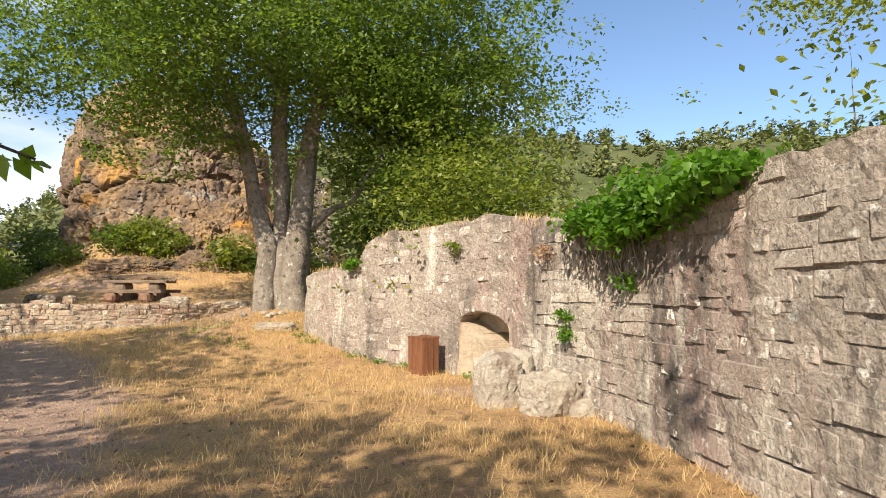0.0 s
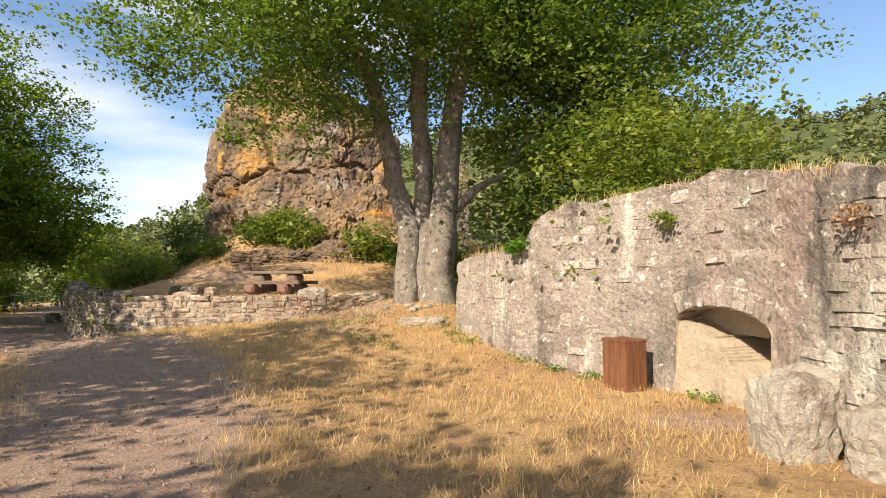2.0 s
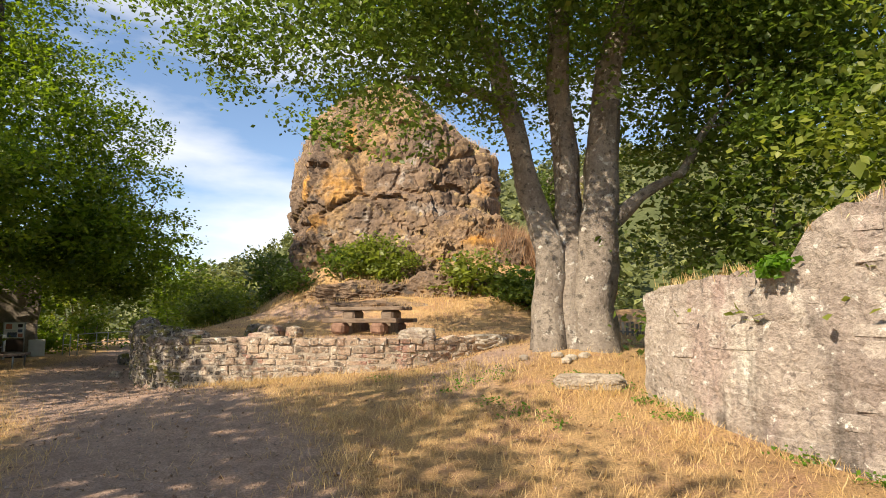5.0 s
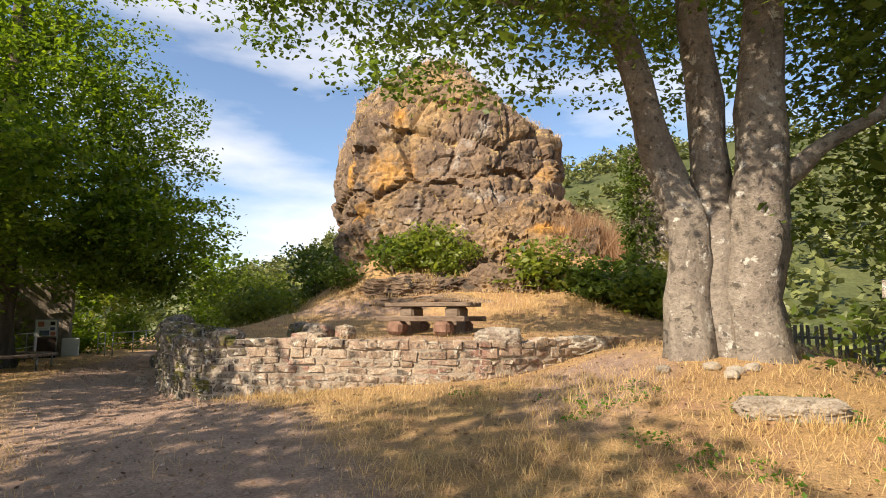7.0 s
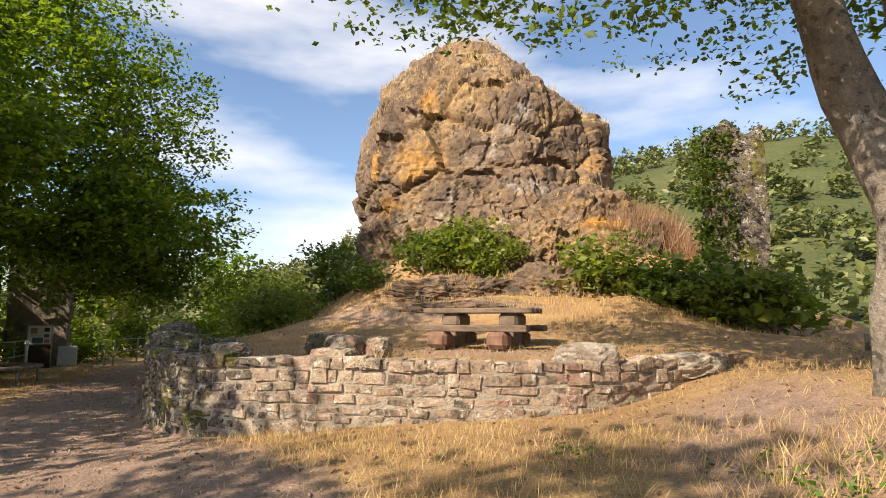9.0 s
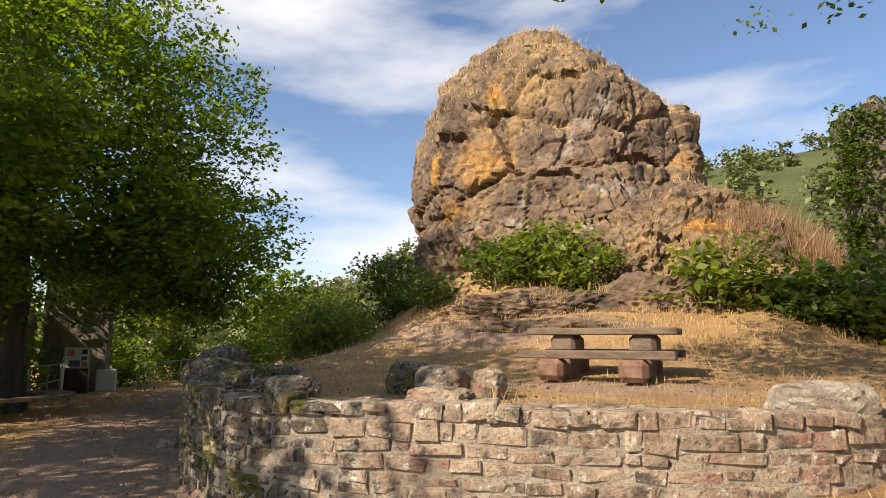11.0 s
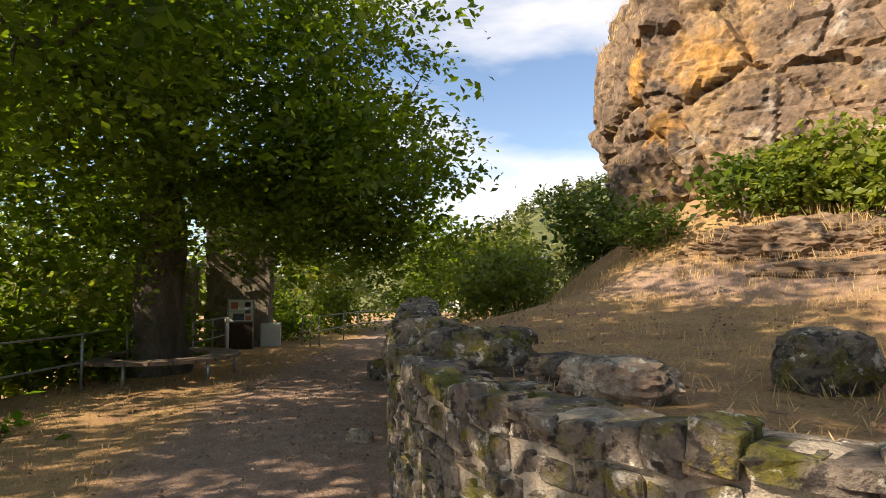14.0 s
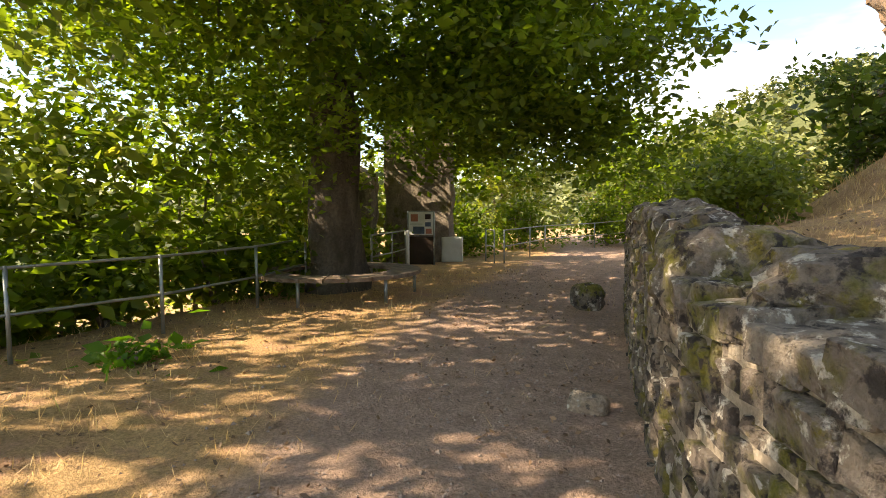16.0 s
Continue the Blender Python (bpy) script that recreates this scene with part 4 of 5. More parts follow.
litter_box(on_ground(-0.36, 10.95, -0.02), -52)
M_PALE_STONE = material("pale_grey_boulder", (0.56, 0.49, 0.40), (0.42, 0.36, 0.29), 3, 0.95, 1.0, 26, [((0.24, 0.17, 0.13), 1.6, 0.53, 0.66), ((0.66, 0.63, 0.57), 6, 0.6, 0.68)], grain=0.6)
boulder("carved_stone", on_ground(0.72, 7.95, 0.28), (0.33, 0.30, 0.46), M_PALE_STONE, "pale rounded dressed stone block standing on dry grass", "stone", 2, 4, 0.07, 1.4, 20, 0.55)
boulder("carved_stone", on_ground(0.98, 8.35, 0.30), (0.33, 0.26, 0.46), M_PALE_STONE, "brown-topped dressed stone block on dry grass", "stone", 5, 4, 0.07, 1.4, -10, 0.5)
boulder("fallen_stone", on_ground(1.36, 7.62, 0.16), (0.42, 0.34, 0.40), M_PALE_STONE, "broken pale stone lying against the castle wall", "stone", 8, 4, 0.16, 1.2, 35, 0.35)
boulder("fallen_stone", on_ground(1.72, 7.5, 0.04), (0.2, 0.18, 0.15), M_PALE_STONE, "small broken stone at the wall foot", "stone", 9, 3, 0.16, 1.2, 5, 0.4)

for k, (x, y, up, rad, mat, lab, tn) in enumerate([
        (-11.95, 17.9, 0.17, (0.34, 0.26, 0.24), M_LOW_STONE, "squared sandstone block on the terrace", 12), (-11.4, 18.05, 0.14, (0.2, 0.2, 0.23), M_LOW_STONE, "small sandstone block on the terrace", 0),
        (-12.65, 18.3, 0.16, (0.32, 0.24, 0.25), M_MOSSY_SHADED, "rough mossy block on the terrace", 40), (-11.35, 16.75, 0.1, (0.36, 0.22, 0.15), M_LOW_STONE, "flat sandstone slab on the wall top", 6),
        (-13.55, 17.1, 0.1, (0.4, 0.22, 0.15), M_LOW_STONE, "flat sandstone block behind the wall", -8), (-14.05, 17.35, 0.08, (0.28, 0.2, 0.14), M_MOSSY_SHADED, "flat mossy stone behind the wall", 20),
        (-14.95, 17.5, 0.12, (0.52, 0.34, 0.26), M_MOSSY_SHADED, "large mossy capping boulder", 25), (-15.75, 17.8, 0.14, (0.42, 0.3, 0.3), M_MOSSY_SHADED, "dark mossy capping boulder", 55),
        (-8.15, 17.95, 0.08, (0.46, 0.3, 0.24), M_PALE_STONE, "pale rounded boulder on the wall end", 20), (-7.0, 19.35, 0.1, (0.55, 0.4, 0.2), M_PALE_STONE, "broad pale boulder on the wall end", 50),
        (-9.45, 17.05, 0.04, (0.5, 0.24, 0.14), M_PALE_STONE, "flat pale stones on the terrace edge", 25), (-15.9, 19.3, 0.06, (0.4, 0.28, 0.16), M_MOSSY_SHADED, "half-buried grey stone in the grass", 70)]):
    boulder("terrace_stone", on_ground(x, y, up), rad, mat, lab, "stone", 20 + k, 4, 0.11, 1.5, tn, 0.5)
for k, (s_x, up, rad) in enumerate([(-16.35, 0.1, (0.42, 0.26, 0.24)), (-16.95, 0.12, (0.5, 0.27, 0.26)), (-17.65, 0.15, (0.5, 0.28, 0.27)), (-18.35, 0.17, (0.5, 0.3, 0.26)), (-19.05, 0.16, (0.45, 0.3, 0.24)), (-19.6, 0.1, (0.4, 0.3, 0.22))]):
    s = float(np.interp(-s_x, [-p.x for p, _, _ in T_LINE], [q for _, _, q in T_LINE]))
    p, d, nrm = terrace_at(s)
    p = p - nrm * 0.27
    boulder("capping_stone", (p.x, p.y, float(np.interp(p.x, TT_X, TT_Z)) + up), rad, M_MOSSY_SHADED, "dark lichen-covered capping stone on the wall", "stone", 60 + k, 4, 0.2, 1.6, math.degrees(math.atan2(d.y, d.x)), 0.45)
boulder("loose_stone", on_ground(-17.15, 18.2, 0.05), (0.17, 0.11, 0.1), M_LOW_STONE, "loose reddish stone on the path edge", "stone", 71, 3, 0.14, 1.5, 20, 0.5)
boulder("loose_stone", on_ground(-20.4, 21.5, 0.15), (0.26, 0.22, 0.25), M_MOSSY_SHADED, "dark stone at the wall foot", "stone", 72, 3, 0.14, 1.5, 20, 0.4)
boulder("stone_kerb", on_ground(-4.1, 14.45, 0.06), (0.55, 0.2, 0.13), M_MORTAR, "low broken stone edging in front of the beech", "stone", 73, 4, 0.12, 1.6, 8, 0.7)


def picnic_table(at, turn):
    root = tagged(new("picnic_table"), "rustic picnic table with log legs and thick weathered planks", "table")
    root.matrix_basis = pose(*at, 0, 0, turn)
    for k, (y, z, w, t, n) in enumerate(((0, 0.655, 0.2, 0.10, 4), (-0.68, 0.31, 0.32, 0.12, 1), (0.68, 0.31, 0.32, 0.12, 1))):
        for i in range(n):
            b = Build()
            yy = y + (i - (n - 1) / 2) * (w + 0.01)
            b.box((-1.1 + 0.03 * ((i * 7) % 3), yy - w / 2, z), (1.1 - 0.04 * ((i * 5) % 3), yy + w / 2, z + t), bevel=0.014)
            b.ob("table_plank" if k == 0 else "bench_plank", M_BEAM, False, root)
    for x in (-0.62, 0.55):
        lg = Build()
        lg.box((x - 0.2, -0.9, 0), (x + 0.2, -0.46, 0.31), bevel=0.075)
        lg.ob("bench_log", M_LOG_END, False, root)
        lg = Build()
        lg.box((x - 0.2, 0.46, 0), (x + 0.2, 0.9, 0.31), bevel=0.075)
        lg.ob("bench_log", M_LOG_END, False, root)
        lg = Build()
        lg.box((x - 0.13, -0.34, 0.38), (x + 0.25, 0.34, 0.655), bevel=0.06)
        lg.box((x - 0.05, -0.3, 0), (x + 0.17, 0.3, 0.42), bevel=0.02)
        lg.ob("table_support", M_BEAM, False, root)


picnic_table(on_ground(-10.75, 20.9, -0.02), 2)


# ---- railings, board, cabinet, gate ruin ----
def railing(pts, z0=0.0, h=1.0, name="railing", label="galvanised tubular steel railing beside the path"):
    root = tagged(new(name), label, "railing")
    for (x, y) in pts:
        b = Build()
        g = height(x, y)
        b.tube([(x, y, g - 0.1), (x, y, g + h)], [0.024, 0.024], 8)
        b.ob("post", M_STEEL, True, root)
    for lev in (h - 0.02, h * 0.5):
        b = Build()
        b.tube([(x, y, height(x, y) + lev) for x, y in pts], [0.017] * len(pts), 8)
        b.ob("rail", M_STEEL, True, root)


railing([(-20.4, 12.6), (-21.3, 14.3), (-22.1, 15.8), (-23.4, 17.3), (-24.9, 18.6)])
railing([(-25.6, 20.3), (-26.6, 21.3), (-27.6, 22.2)])
railing([(-27.9, 25.0), (-27.35, 24.9)], h=0.95)
railing([(-27.15, 25.1), (-28.3, 27.0), (-29.4, 28.6), (-29.8, 31.4), (-28.6, 33.4)], h=0.95)
post = Build()
post.tube([(-10.1, 10.2, height(-10.1, 10.2) - 0.1), (-10.1, 10.2, 0.95)], [0.055, 0.055], 10)
post.tube([(-10.1, 10.2, 0.9), (-11.5, 10.0, 0.88)], [0.02, 0.02], 6)
tagged(post.ob("bollard", M_WHITE, True), "white painted post beside the gravel path", "post")
post = Build()
post.tube([(-27.7, 22.3, -0.1), (-27.7, 22.3, 0.98)], [0.06, 0.06], 10)
tagged(post.ob("bollard", M_WHITE, True), "white painted post beside the notice board", "post")


def notice_board(at, turn):
    root = tagged(new("notice_board"), "framed information board with printed panel on two posts", "sign")
    root.matrix_basis = pose(*at, 0, 0, turn)
    for x in (-0.36, 0.36):
        b = Build()
        b.tube([(x, 0, 0), (x, 0, 1.5)], [0.024, 0.024], 8)
        b.ob("post", M_STEEL, True, root)
    for nm, lo, hi, mt in (("panel", (-0.34, -0.015, 0.85), (0.34, 0.015, 1.48), M_WHITE), ("skirt", (-0.34, -0.012, 0.03), (0.34, 0.012, 0.8), M_BROWN),
                           ("frame", (-0.36, -0.02, 1.48), (0.36, 0.02, 1.51), M_STEEL),
                           ("print", (-0.28, -0.02, 1.22), (-0.08, -0.016, 1.42), M_RED), ("print", (0.12, -0.02, 1.28), (0.28, -0.016, 1.42), M_BROWN), ("print", (0.12, -0.02, 1.08), (0.28, -0.016, 1.2), M_BLUE), ("print", (-0.22, -0.02, 0.88), (0.1, -0.016, 1.08), M_BLUE),
                           ("print", (0.14, -0.02, 0.88), (0.3, -0.016, 1.02), M_RED), ("print", (-0.3, -0.02, 1.12), (0.05, -0.016, 1.17), M_PALE_GREY)):
        b = Build()
        b.box(lo, hi)
        b.ob(nm, mt, False, root)


notice_board((-28.1, 22.95, -0.03), 50)
cab = tagged(new("utility_cabinet"), "pale grey metal utility cabinet beside the barrier", "cabinet")
cab.matrix_basis = pose(-28.3, 24.1, -0.03, 0, 0, 52)
b = Build()
b.box((-0.3, -0.17, 0), (0.3, 0.17, 0.75), bevel=0.02)
b.ob("body", M_PALE_GREY, False, cab)
b = Build()
b.box((-0.26, -0.185, 0.05), (0.26, -0.172, 0.7), bevel=0.004)
b.ob("door", M_PALE_GREY, False, cab)


def ruin(name, at, size, turn, mat, label, seed):
    """A broken block of walling: a gridded box with a ragged crest."""
    bm = bmesh.new()
    bmesh.ops.create_cube(bm, size=1)
    bmesh.ops.subdivide_edges(bm, edges=bm.edges[:], cuts=15, use_grid_fill=True)
    for v in bm.verts:
        q = Vector((v.co.x * size[0], v.co.y * size[1], (v.co.z + 0.5) * size[2]))
        n1 = noise.noise(q * 1.8 + Vector((seed, 0, 0)))
        q += Vector((noise.noise(q * 2.5), noise.noise(q * 2.5 + Vector((5, 0, 0))), 0)) * 0.12
        q.z *= 1 + 0.10 * n1 * (v.co.z + 0.5)
        v.co = q
    me = bpy.data.meshes.new(name)
    bm.to_mesh(me)
    bm.free()
    me.materials.append(mat)
    o = tagged(new(name, me), label, "ruin")
    o.matrix_basis = pose(*at, 0, 0, turn)
    return o


# the sunlit stub is set off by colour: pale rubble beside darker masonry
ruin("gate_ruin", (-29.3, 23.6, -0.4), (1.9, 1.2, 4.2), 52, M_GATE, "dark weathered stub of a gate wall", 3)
ruin("gate_ruin", (-29.6, 21.4, -0.8), (1.6, 0.9, 3.4), 52, M_CASTLE, "rubble stub of a gate wall, coloured pale as sunlit", 8)
tower = ruin("tower_stump", (-6.0, 27.6, 0.6), (1.35, 1.3, 6.2), 12, M_MOSSY_SHADED, "ruined tower stump overgrown with ivy", 12)
ivy = []
for k in range(260):
    zz = rng.uniform(0.8, 6.9)
    ivy.append(np.array([-6.45 + rng.uniform(-0.4, 0.45) , 26.9 + rng.uniform(-0.12, 0.25), zz]))
tagged(leaves_at("tower_ivy", ivy, 24, 0.15, 0.06, M_DARKBUSH, hang=0.4), "dark green ivy hanging on the tower stump", "ivy")


def pale_fence(a, c, n):
    root = tagged(new("pale_fence"), "grey split-pale wooden fence behind the beech", "fence")
    b = Build()
    b.box((-0.035, -0.012, 0), (0.035, 0.012, 1.15), bevel=0.006)
    me = b.mesh("pale", M_FENCE)
    for k in range(n):
        u = k / (n - 1)
        x, y = a[0] + (c[0] - a[0]) * u, a[1] + (c[1] - a[1]) * u
        o = new("pale", me)
        o.matrix_local = pose(x, y, a[2] + (c[2] - a[2]) * u + rs.uniform(-0.03, 0.03), 0, rs.uniform(-1.5, 1.5), math.degrees(math.atan2(c[1] - a[1], c[0] - a[0])))
        o.parent = root
    for z in (0.3, 0.9):
        b = Build()
        b.tube([(a[0], a[1] + 0.04, a[2] + z), (c[0], c[1] + 0.04, c[2] + z)], [0.03, 0.03], 6)
        b.ob("rail", M_FENCE, False, root)


pale_fence((-4.2, 22.6, 0.3), (0.9, 20.6, 0.05), 44)


# tree seat round the lime
seat = tagged(new("tree_bench"), "round wooden bench encircling the lime trunk", "bench")
b = Build()
for k in range(24):
    a0, a1 = 2 * math.pi * k / 24, 2 * math.pi * (k + 1) / 24 - 0.02
    q = [(math.cos(a) * r - 24.0, math.sin(a) * r + 18.9, z) for z in (0.40, 0.46) for r, a in ((0.95, a0), (1.5, a0), (1.5, a1), (0.95, a1))]
    b.add(q, [(3, 2, 1, 0), (4, 5, 6, 7), (0, 1, 5, 4), (1, 2, 6, 5), (2, 3, 7, 6), (3, 0, 4, 7)])
b.ob("seat", M_BEAM, False, seat)
for k in range(6):
    a = 2 * math.pi * k / 6 + 0.2
    b = Build()
    x, y = math.cos(a) * 1.4 - 24.0, math.sin(a) * 1.4 + 18.9
    b.tube([(x, y, height(x, y) - 0.05), (x, y, 0.42)], [0.03, 0.03], 8)
    b.ob("leg", M_STEEL, True, seat)


for x, y, s in ((-22.4, 13.6, 0.8), (-23.4, 15.2, 0.85), (-24.6, 16.9, 0.9), (-26.2, 18.6, 0.9), (-27.6, 20.6, 0.9), (-30.4, 26.0, 1.0), (-31.2, 29.0, 1.1), (-30.5, 32.8, 1.1)):
    bush((x, y), (1.0 * s, 1.0 * s, 0.95 * s), 110, 22, M_LIME, "low leafy undergrowth behind the railing", 0.06, 0.22, "undergrowth")
bush((-20.7, 15.3), (0.3, 0.3, 0.14), 22, 16, M_VINE, "small bright green plant in the dappled shade", 0.05, 0.08, "seedling", category="plant")


def wall_plant(y, z, n, mat, label, spread=0.06, size=0.035):
    p, d, nrm = castle_at(s_at_y(y))
    q = p + nrm * 0.05 + Vector((0, 0, z))
    tagged(leaves_at("wall_plant", [np.array(q + d * rng.normal() * 0.06 + Vector((0, 0, rng.normal() * 0.05))) for _ in range(n)], 14, spread, size, mat, hang=0.4), label, "plant")


wall_plant(10.9, 2.35, 12, M_BUSH, "yellow-green tuft growing from a wall joint")
wall_plant(12.75, 2.12, 16, M_VINE, "bright green seedling on the wall step", 0.09, 0.05)
wall_plant(6.6, 1.65, 8, M_VINE, "small green tuft in a wall joint")
wall_plant(8.4, 2.1, 10, M_RUSSET, "russet dried tuft on the wall face", 0.07, 0.03)
wall_plant(7.9, 0.95, 9, M_VINE, "trailing green creeper on the wall face")
wall_plant(7.95, 1.25, 7, M_VINE, "trailing green creeper below the crest")
for y in np.arange(9.0, 14.0, 0.45):
    p, d, nrm = castle_at(s_at_y(float(y)))
    q = p + nrm * rng.uniform(0.08, 0.2)
    if rng.uniform() < 0.7:
        tagged(leaves_at("weed", [np.array(on_ground(q.x + rng.normal() * 0.1, q.y + rng.normal() * 0.1, 0.05)) for _ in range(6)], 12, 0.06, 0.03, M_VINE), "low green weeds at the wall foot", "plant")

# ---- houses in the valley ----
def house(at, size, turn, label):
    root = tagged(new("house"), label, "house")
    root.matrix_basis = pose(*at, 0, 0, turn)
    w, d, h = size
    b = Build()
    b.box((-w / 2, -d / 2, -4), (w / 2, d / 2, h))
    b.add([(-w / 2, -d / 2, h), (-w / 2, d / 2, h), (-w / 2, 0, h + d * 0.42), (w / 2, -d / 2, h), (w / 2, d / 2, h), (w / 2, 0, h + d * 0.42)], [(0, 2, 1), (3, 4, 5)])
    b.ob("wall", M_RENDER, False, root)
    b = Build()
    for sgn in (-1, 1):
        b.add([(x, sgn * y, z) for x in (-w / 2 - 0.4, w / 2 + 0.4) for y, z in ((d / 2 + 0.5, h - 0.35), (0, h + d * 0.42 + 0.05), (0, h + d * 0.42 + 0.25), (d / 2 + 0.5, h - 0.15))],
              [(0, 1, 2, 3), (7, 6, 5, 4), (0, 4, 5, 1), (3, 2, 6, 7), (0, 3, 7, 4)])
    b.ob("roof", M_SLATE, False, root)
    for x in (-w * 0.3, 0, w * 0.3):
        b = Build()
        b.box((x - 0.5, -d / 2 - 0.05, h * 0.45), (x + 0.5, -d / 2 + 0.02, h * 0.8))
        b.ob("window", M_PANE, False, root)


house((-57, 79, -3), (9, 7, 6.0), 25, "white rendered house with dark slate roof in the valley")
house((-66, 84, -2), (10, 7, 7.5), 60, "white gabled house half hidden by trees")

# ---- dry grass blades ----
gp, ga, gs, gt = [], [], [], []
count = 0
while count < 80000:
    near = rng.uniform() < 0.68
    x, y = (rng.uniform(-12, 2.6), rng.uniform(1.5, 16)) if near else (rng.uniform(-26, 1), rng.uniform(10, 28))
    d = P_XY - (x, y)
    on_path = 1 - smooth(0.8, 1.8, math.sqrt(float((d * d).sum(1).min())))
    clump = noise.noise(Vector((x * 0.9, y * 0.9, 0))) + 0.6 * noise.noise(Vector((x * 3, y * 3, 5)))
    if rng.uniform() < on_path * 0.96 or clump < rng.uniform(-0.7, 0.45):
        continue
    if y > 15.6:
        dep, _ = terrace_depth(x, y)
        if -0.15 < dep < 0.5:
            continue
    p = on_ground(x, y)
    ln = rng.uniform(0.025, 0.085) * (1.6 if clump > 0.5 else 1)
    lean = rng.normal(size=2) * 0.55
    ax = np.array([lean[0], lean[1], 1.0])
    ax *= ln / np.linalg.norm(ax)
    th = rng.uniform(0, math.pi)
    gp.append((p.x + ax[0], p.y + ax[1], p.z + ax[2] - 0.01))
    ga.append(ax)
    gs.append((math.cos(th) * 0.0035, math.sin(th) * 0.0035, 0))
    gt.append(min(1, max(0, rng.uniform(0, 0.8) + (0.25 if clump > 0.6 and rng.uniform() < 0.3 else 0))))
    count += 1
tagged(blades("dry_grass", gp, ga, gs, M_STRAW, gt), "sun-bleached straw-coloured grass blades", "grass")


lp, la, ls, lt = [], [], [], []
for _ in range(26000):
    x, y = rng.uniform(-27, 2.4), rng.uniform(2, 24)
    if y > 15.6 and -0.15 < terrace_depth(x, y)[0] < 0.5 or noise.noise(Vector((x * 0.8, y * 0.8, 11))) < rng.uniform(-0.6, 0.4):
        continue
    p, th, ln = on_ground(x, y, 0.012), rng.uniform(0, 6.28), rng.uniform(0.012, 0.035)
    lp.append(tuple(p))
    la.append((math.cos(th) * ln, math.sin(th) * ln, rng.normal() * 0.008))
    ls.append((-math.sin(th) * ln * 0.5, math.cos(th) * ln * 0.5, rng.normal() * 0.008))
    lt.append(rng.uniform(0, 0.9))
M_LITTER = leaf_material("brown_leaf_litter", (0.36, 0.21, 0.11), (0.11, 0.065, 0.04), (0.5, 0.36, 0.2), 0.95)
tagged(blades("leaf_litter", lp, la, ls, M_LITTER, lt), "brown fallen leaves scattered on the ground", "leaves")


# loose gravel on the trodden path
M_GRAVEL = material("loose_gravel", (0.46, 0.35, 0.28), (0.24, 0.18, 0.145), 9.0, 0.95, 0.4, 60, grain=0.6)
gv = Build()
for _ in range(9500):
    k = int(rng.integers(8, len(P_LINE) - 30))
    p, d, _run = P_LINE[k]
    off = float(rng.normal()) * 1.1
    x, y = p.x - d.y * off + float(rng.uniform(-0.15, 0.15)), p.y + d.x * off + float(rng.uniform(-0.15, 0.15))
    if y > 15.6 and terrace_depth(x, y)[0] > -0.1:
        continue
    r, a = float(rng.uniform(0.006, 0.02)) * (1.8 if rng.uniform() < 0.06 else 1), float(rng.uniform(0, 6.28))
    c = on_ground(x, y, r * 0.25)
    ring = [c + Vector((math.cos(a + j * 2.09) * r * float(rng.uniform(0.7, 1.3)), math.sin(a + j * 2.09) * r, 0)) for j in range(3)]
    gv.add([c + Vector((0, 0, r * 0.7)), *ring, c - Vector((0, 0, r * 0.5))], [(0, 1, 2), (0, 2, 3), (0, 3, 1), (4, 2, 1), (4, 3, 2), (4, 1, 3)])
tagged(gv.ob("gravel", M_GRAVEL), "loose reddish gravel on the trodden path", "gravel", kind="stuff")


def tuft_field(name, label, spots, mat, ln, width=0.005):
    c, a, s, t = [], [], [], []
    for (x, y, z, r, n) in spots:
        for _ in range(n):
            px, py = x + rng.normal() * r, y + rng.normal() * r
            k = rng.uniform(0.5, 1.2) * ln
            ax = np.array([rng.normal() * 0.35, rng.normal() * 0.35, 1.0])
            ax *= k / np.linalg.norm(ax) / 2
            th = rng.uniform(0, math.pi)
            base = z if z is not None else height(px, py)
            c.append((px + ax[0], py + ax[1], base + ax[2]))
            a.append(ax)
            s.append((math.cos(th) * width, math.sin(th) * width, 0))
            t.append(rng.uniform(0, 0.95))
    return tagged(blades(name, c, a, s, mat, t), label, "grass")


spots = []
for part in cliff.children:
    for f in list(part.data.polygons)[::3]:
        q = part.matrix_basis @ f.center
        nz = (part.matrix_basis.to_3x3() @ f.normal).z
        if nz > (0.55 if q.z > 9.3 and q.x < -14.5 else 0.8) and q.z > height(q.x, q.y) + 0.1 and noise.noise(q * 0.7) > -0.3 and rng.uniform() < (0.26 if q.z > 9.3 else 0.05):
            spots.append((q.x, q.y, q.z - 0.03, 0.1, 12))
tuft_field("ledge_grass", "straw-coloured grass on the rock ledges", spots, M_STRAW, 0.3, 0.008)
tuft_field("russet_heath", "russet dried heath on the slope behind the rock", [(-7.6 + rng.uniform(-2.2, 2.4), 30.2 + rng.uniform(-1.6, 2.0), None, 0.3, 60) for _ in range(110)], M_RUSSET, 1.5, 0.009)
tuft_field("slope_grass", "dry straw grass on the rock slope", [(rng.uniform(-20, -7), rng.uniform(23, 28.5), None, 0.35, 50) for _ in range(90)], M_STRAW, 0.2, 0.006)
crest = [(*(p := castle_at(s))[0][:2], castle_top(p[0].y, s) - 0.04, 0.1, 26) for s in np.arange(s_at_y(7.6), C_S[-1], 0.12)]
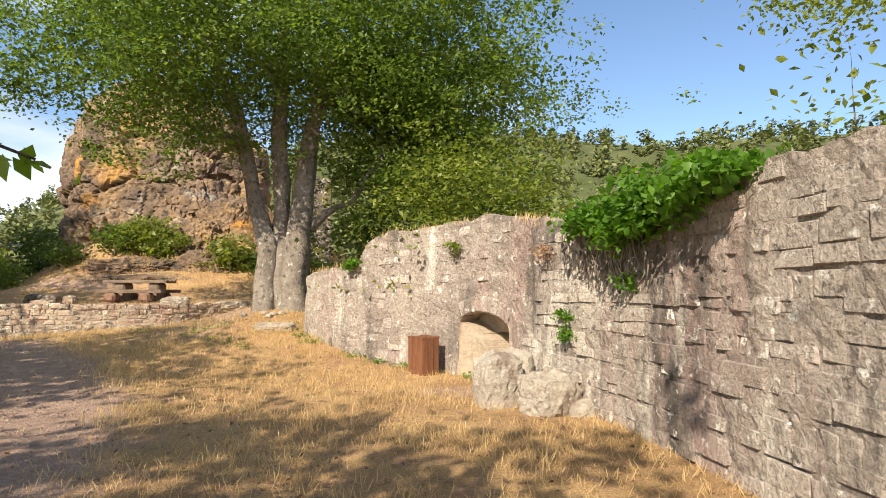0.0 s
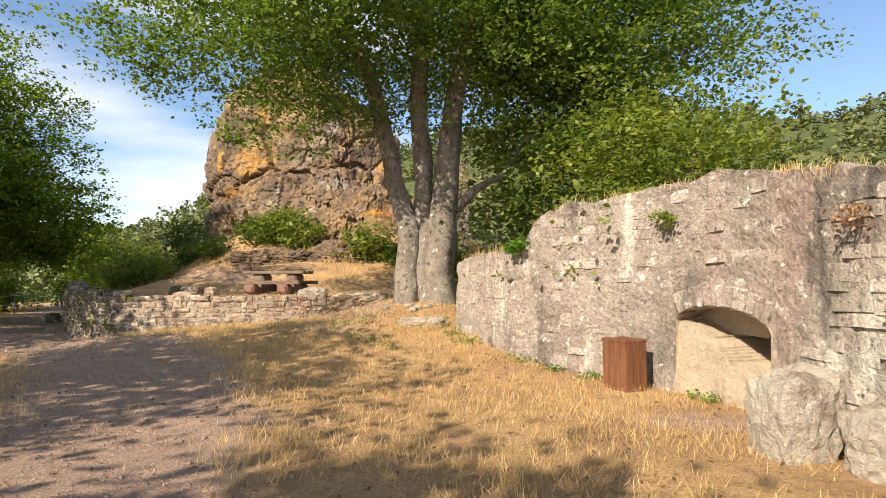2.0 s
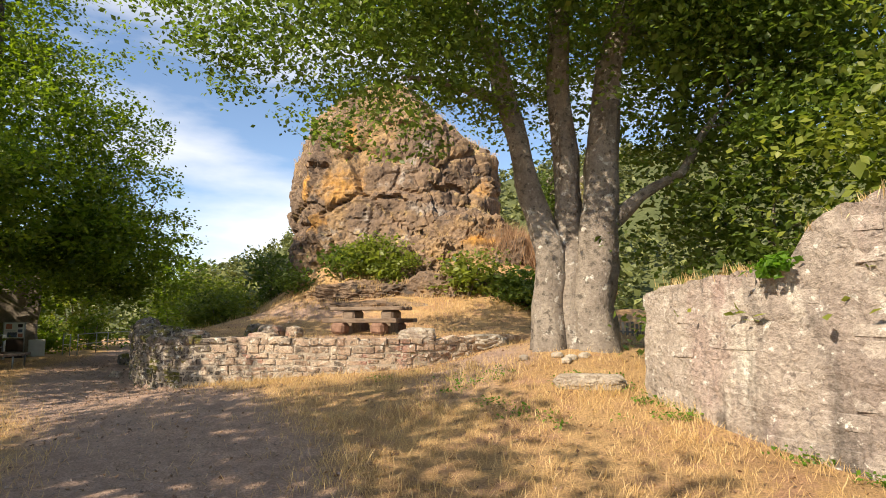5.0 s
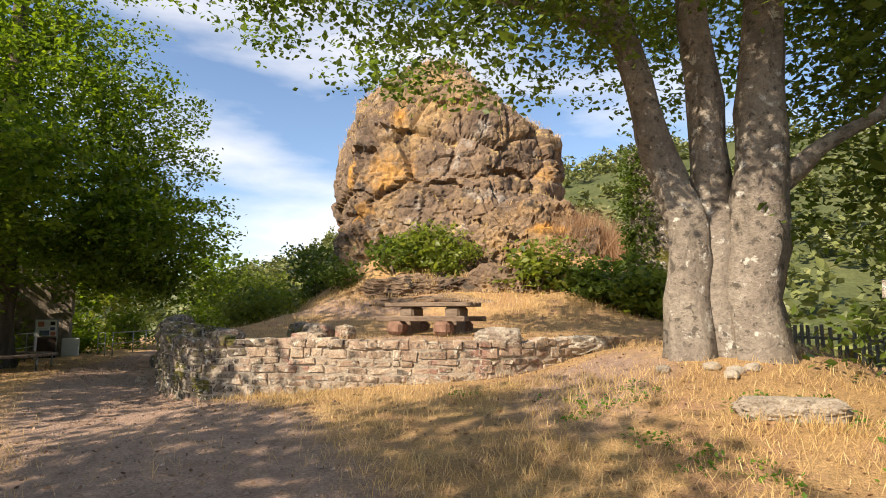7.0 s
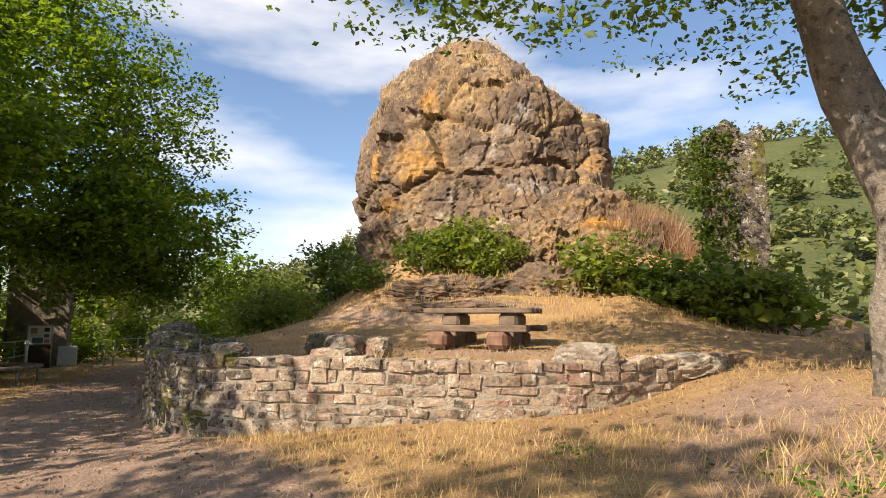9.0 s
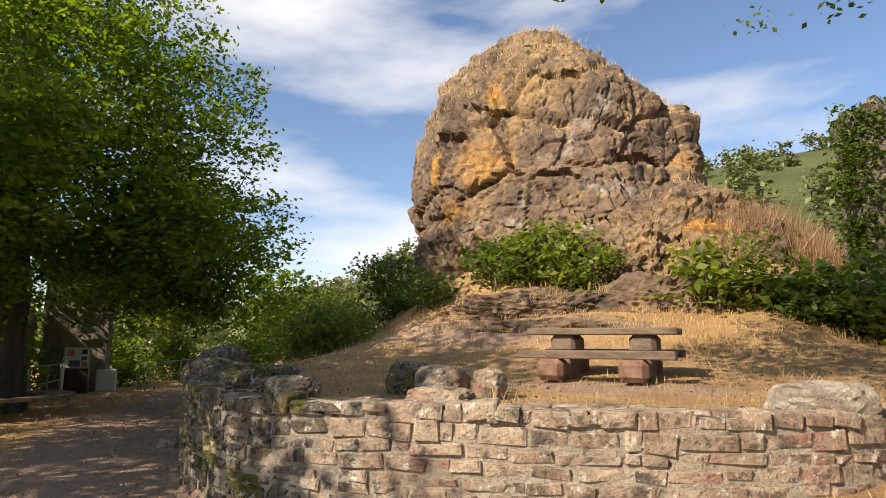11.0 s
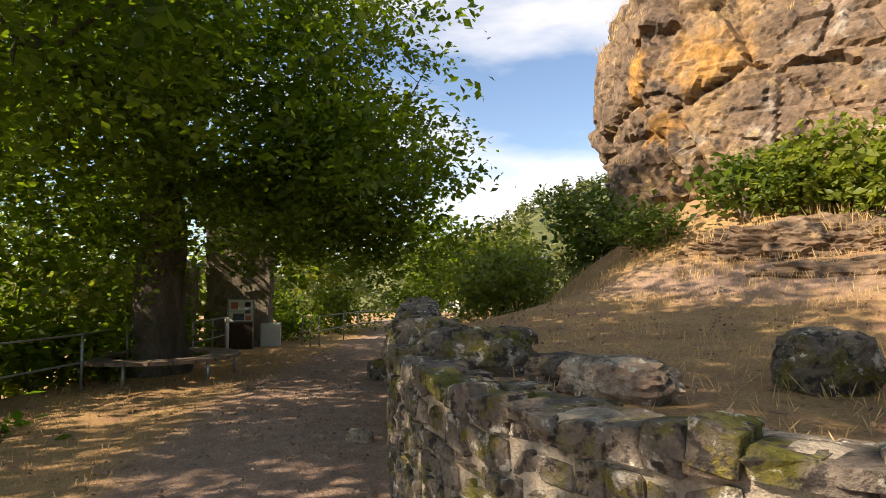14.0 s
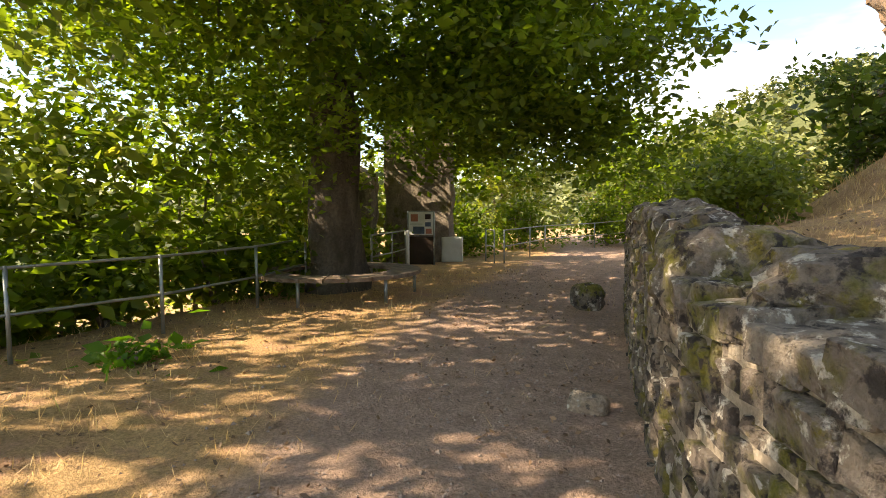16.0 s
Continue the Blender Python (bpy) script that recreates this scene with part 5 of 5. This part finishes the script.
crest = [(x + 0.25 + float(rng.normal()) * 0.12, y + 0.15, z - float(rng.uniform(0, 0.06)), float(rng.uniform(0.05, 0.2)), int(rng.integers(6, 44))) for x, y, z, r, n in crest if noise.noise(Vector((x * 2.3, y * 2.3, 4))) > -0.2]
tuft_field("crest_grass", "dry straw grass growing along the wall crest", crest, M_STRAW, 0.18, 0.004)

for k in range(14):
    x, y = -5.2 + rng.normal() * 1.3, 14.4 + rng.normal() * 0.8
    tagged(leaves_at("weed", [np.array(on_ground(x + rng.normal() * 0.15, y + rng.normal() * 0.15, 0.025)) for _ in range(6)], 12, 0.07, 0.025, M_VINE), "low green weeds below the beech mound", "plant")
for k, (x, y) in enumerate(((-4.75, 15.75), (-4.5, 15.62), (-4.3, 15.8), (-4.55, 15.45), (-5.3, 15.7))):
    boulder("pale_cobble", on_ground(x, y, 0.03), (0.11, 0.09, 0.06), M_PALE_STONE, "small pale stone at the foot of the beech", "stone", 90 + k, 2, 0.15, 1.5, 30 * k, 0.4)

# ---- wall blocks ----
rs = random.Random(21)
s = 0.1
while s < T_END - 0.4:
    l = rs.uniform(0.14, 0.38)
    p, d, nrm = terrace_at(s + l / 2)
    top = float(np.interp(p.x, TT_X, TT_Z))
    half = rs.uniform(0.18, 0.28)
    row = t_moss_shade if s > s_moss_shade - 0.5 else t_fair
    row.append(block_at(p, d, nrm, top - 0.03 + rs.uniform(-0.04, 0.03), l * 0.96, rs.uniform(0.07, 0.16), half, rs.uniform(-0.01, 0.04), rs.uniform(-9, 9)))
    if rs.random() < 0.8:
        row.append(block_at(p, d, nrm, top - 0.05 + rs.uniform(-0.03, 0.03), l * rs.uniform(0.8, 1.0), 0.12, 0.24, -half + rs.uniform(-0.02, 0.02), rs.uniform(-6, 6)))
    s += l
lay(castle, [stone_mesh("stone", M_CASTLE_STONE, k, 0.06, 0.035) for k in range(8)], CASTLE_PLACES, 300)
lay(terrace, [stone_mesh("stone", M_LOW_STONE, 20 + k, 0.08, 0.05) for k in range(8)], t_fair, 300)
lay(terrace, [stone_mesh("stone", M_MOSSY_SHADED, 30 + k, 0.17, 0.08) for k in range(6)], t_moss_shade, 200)
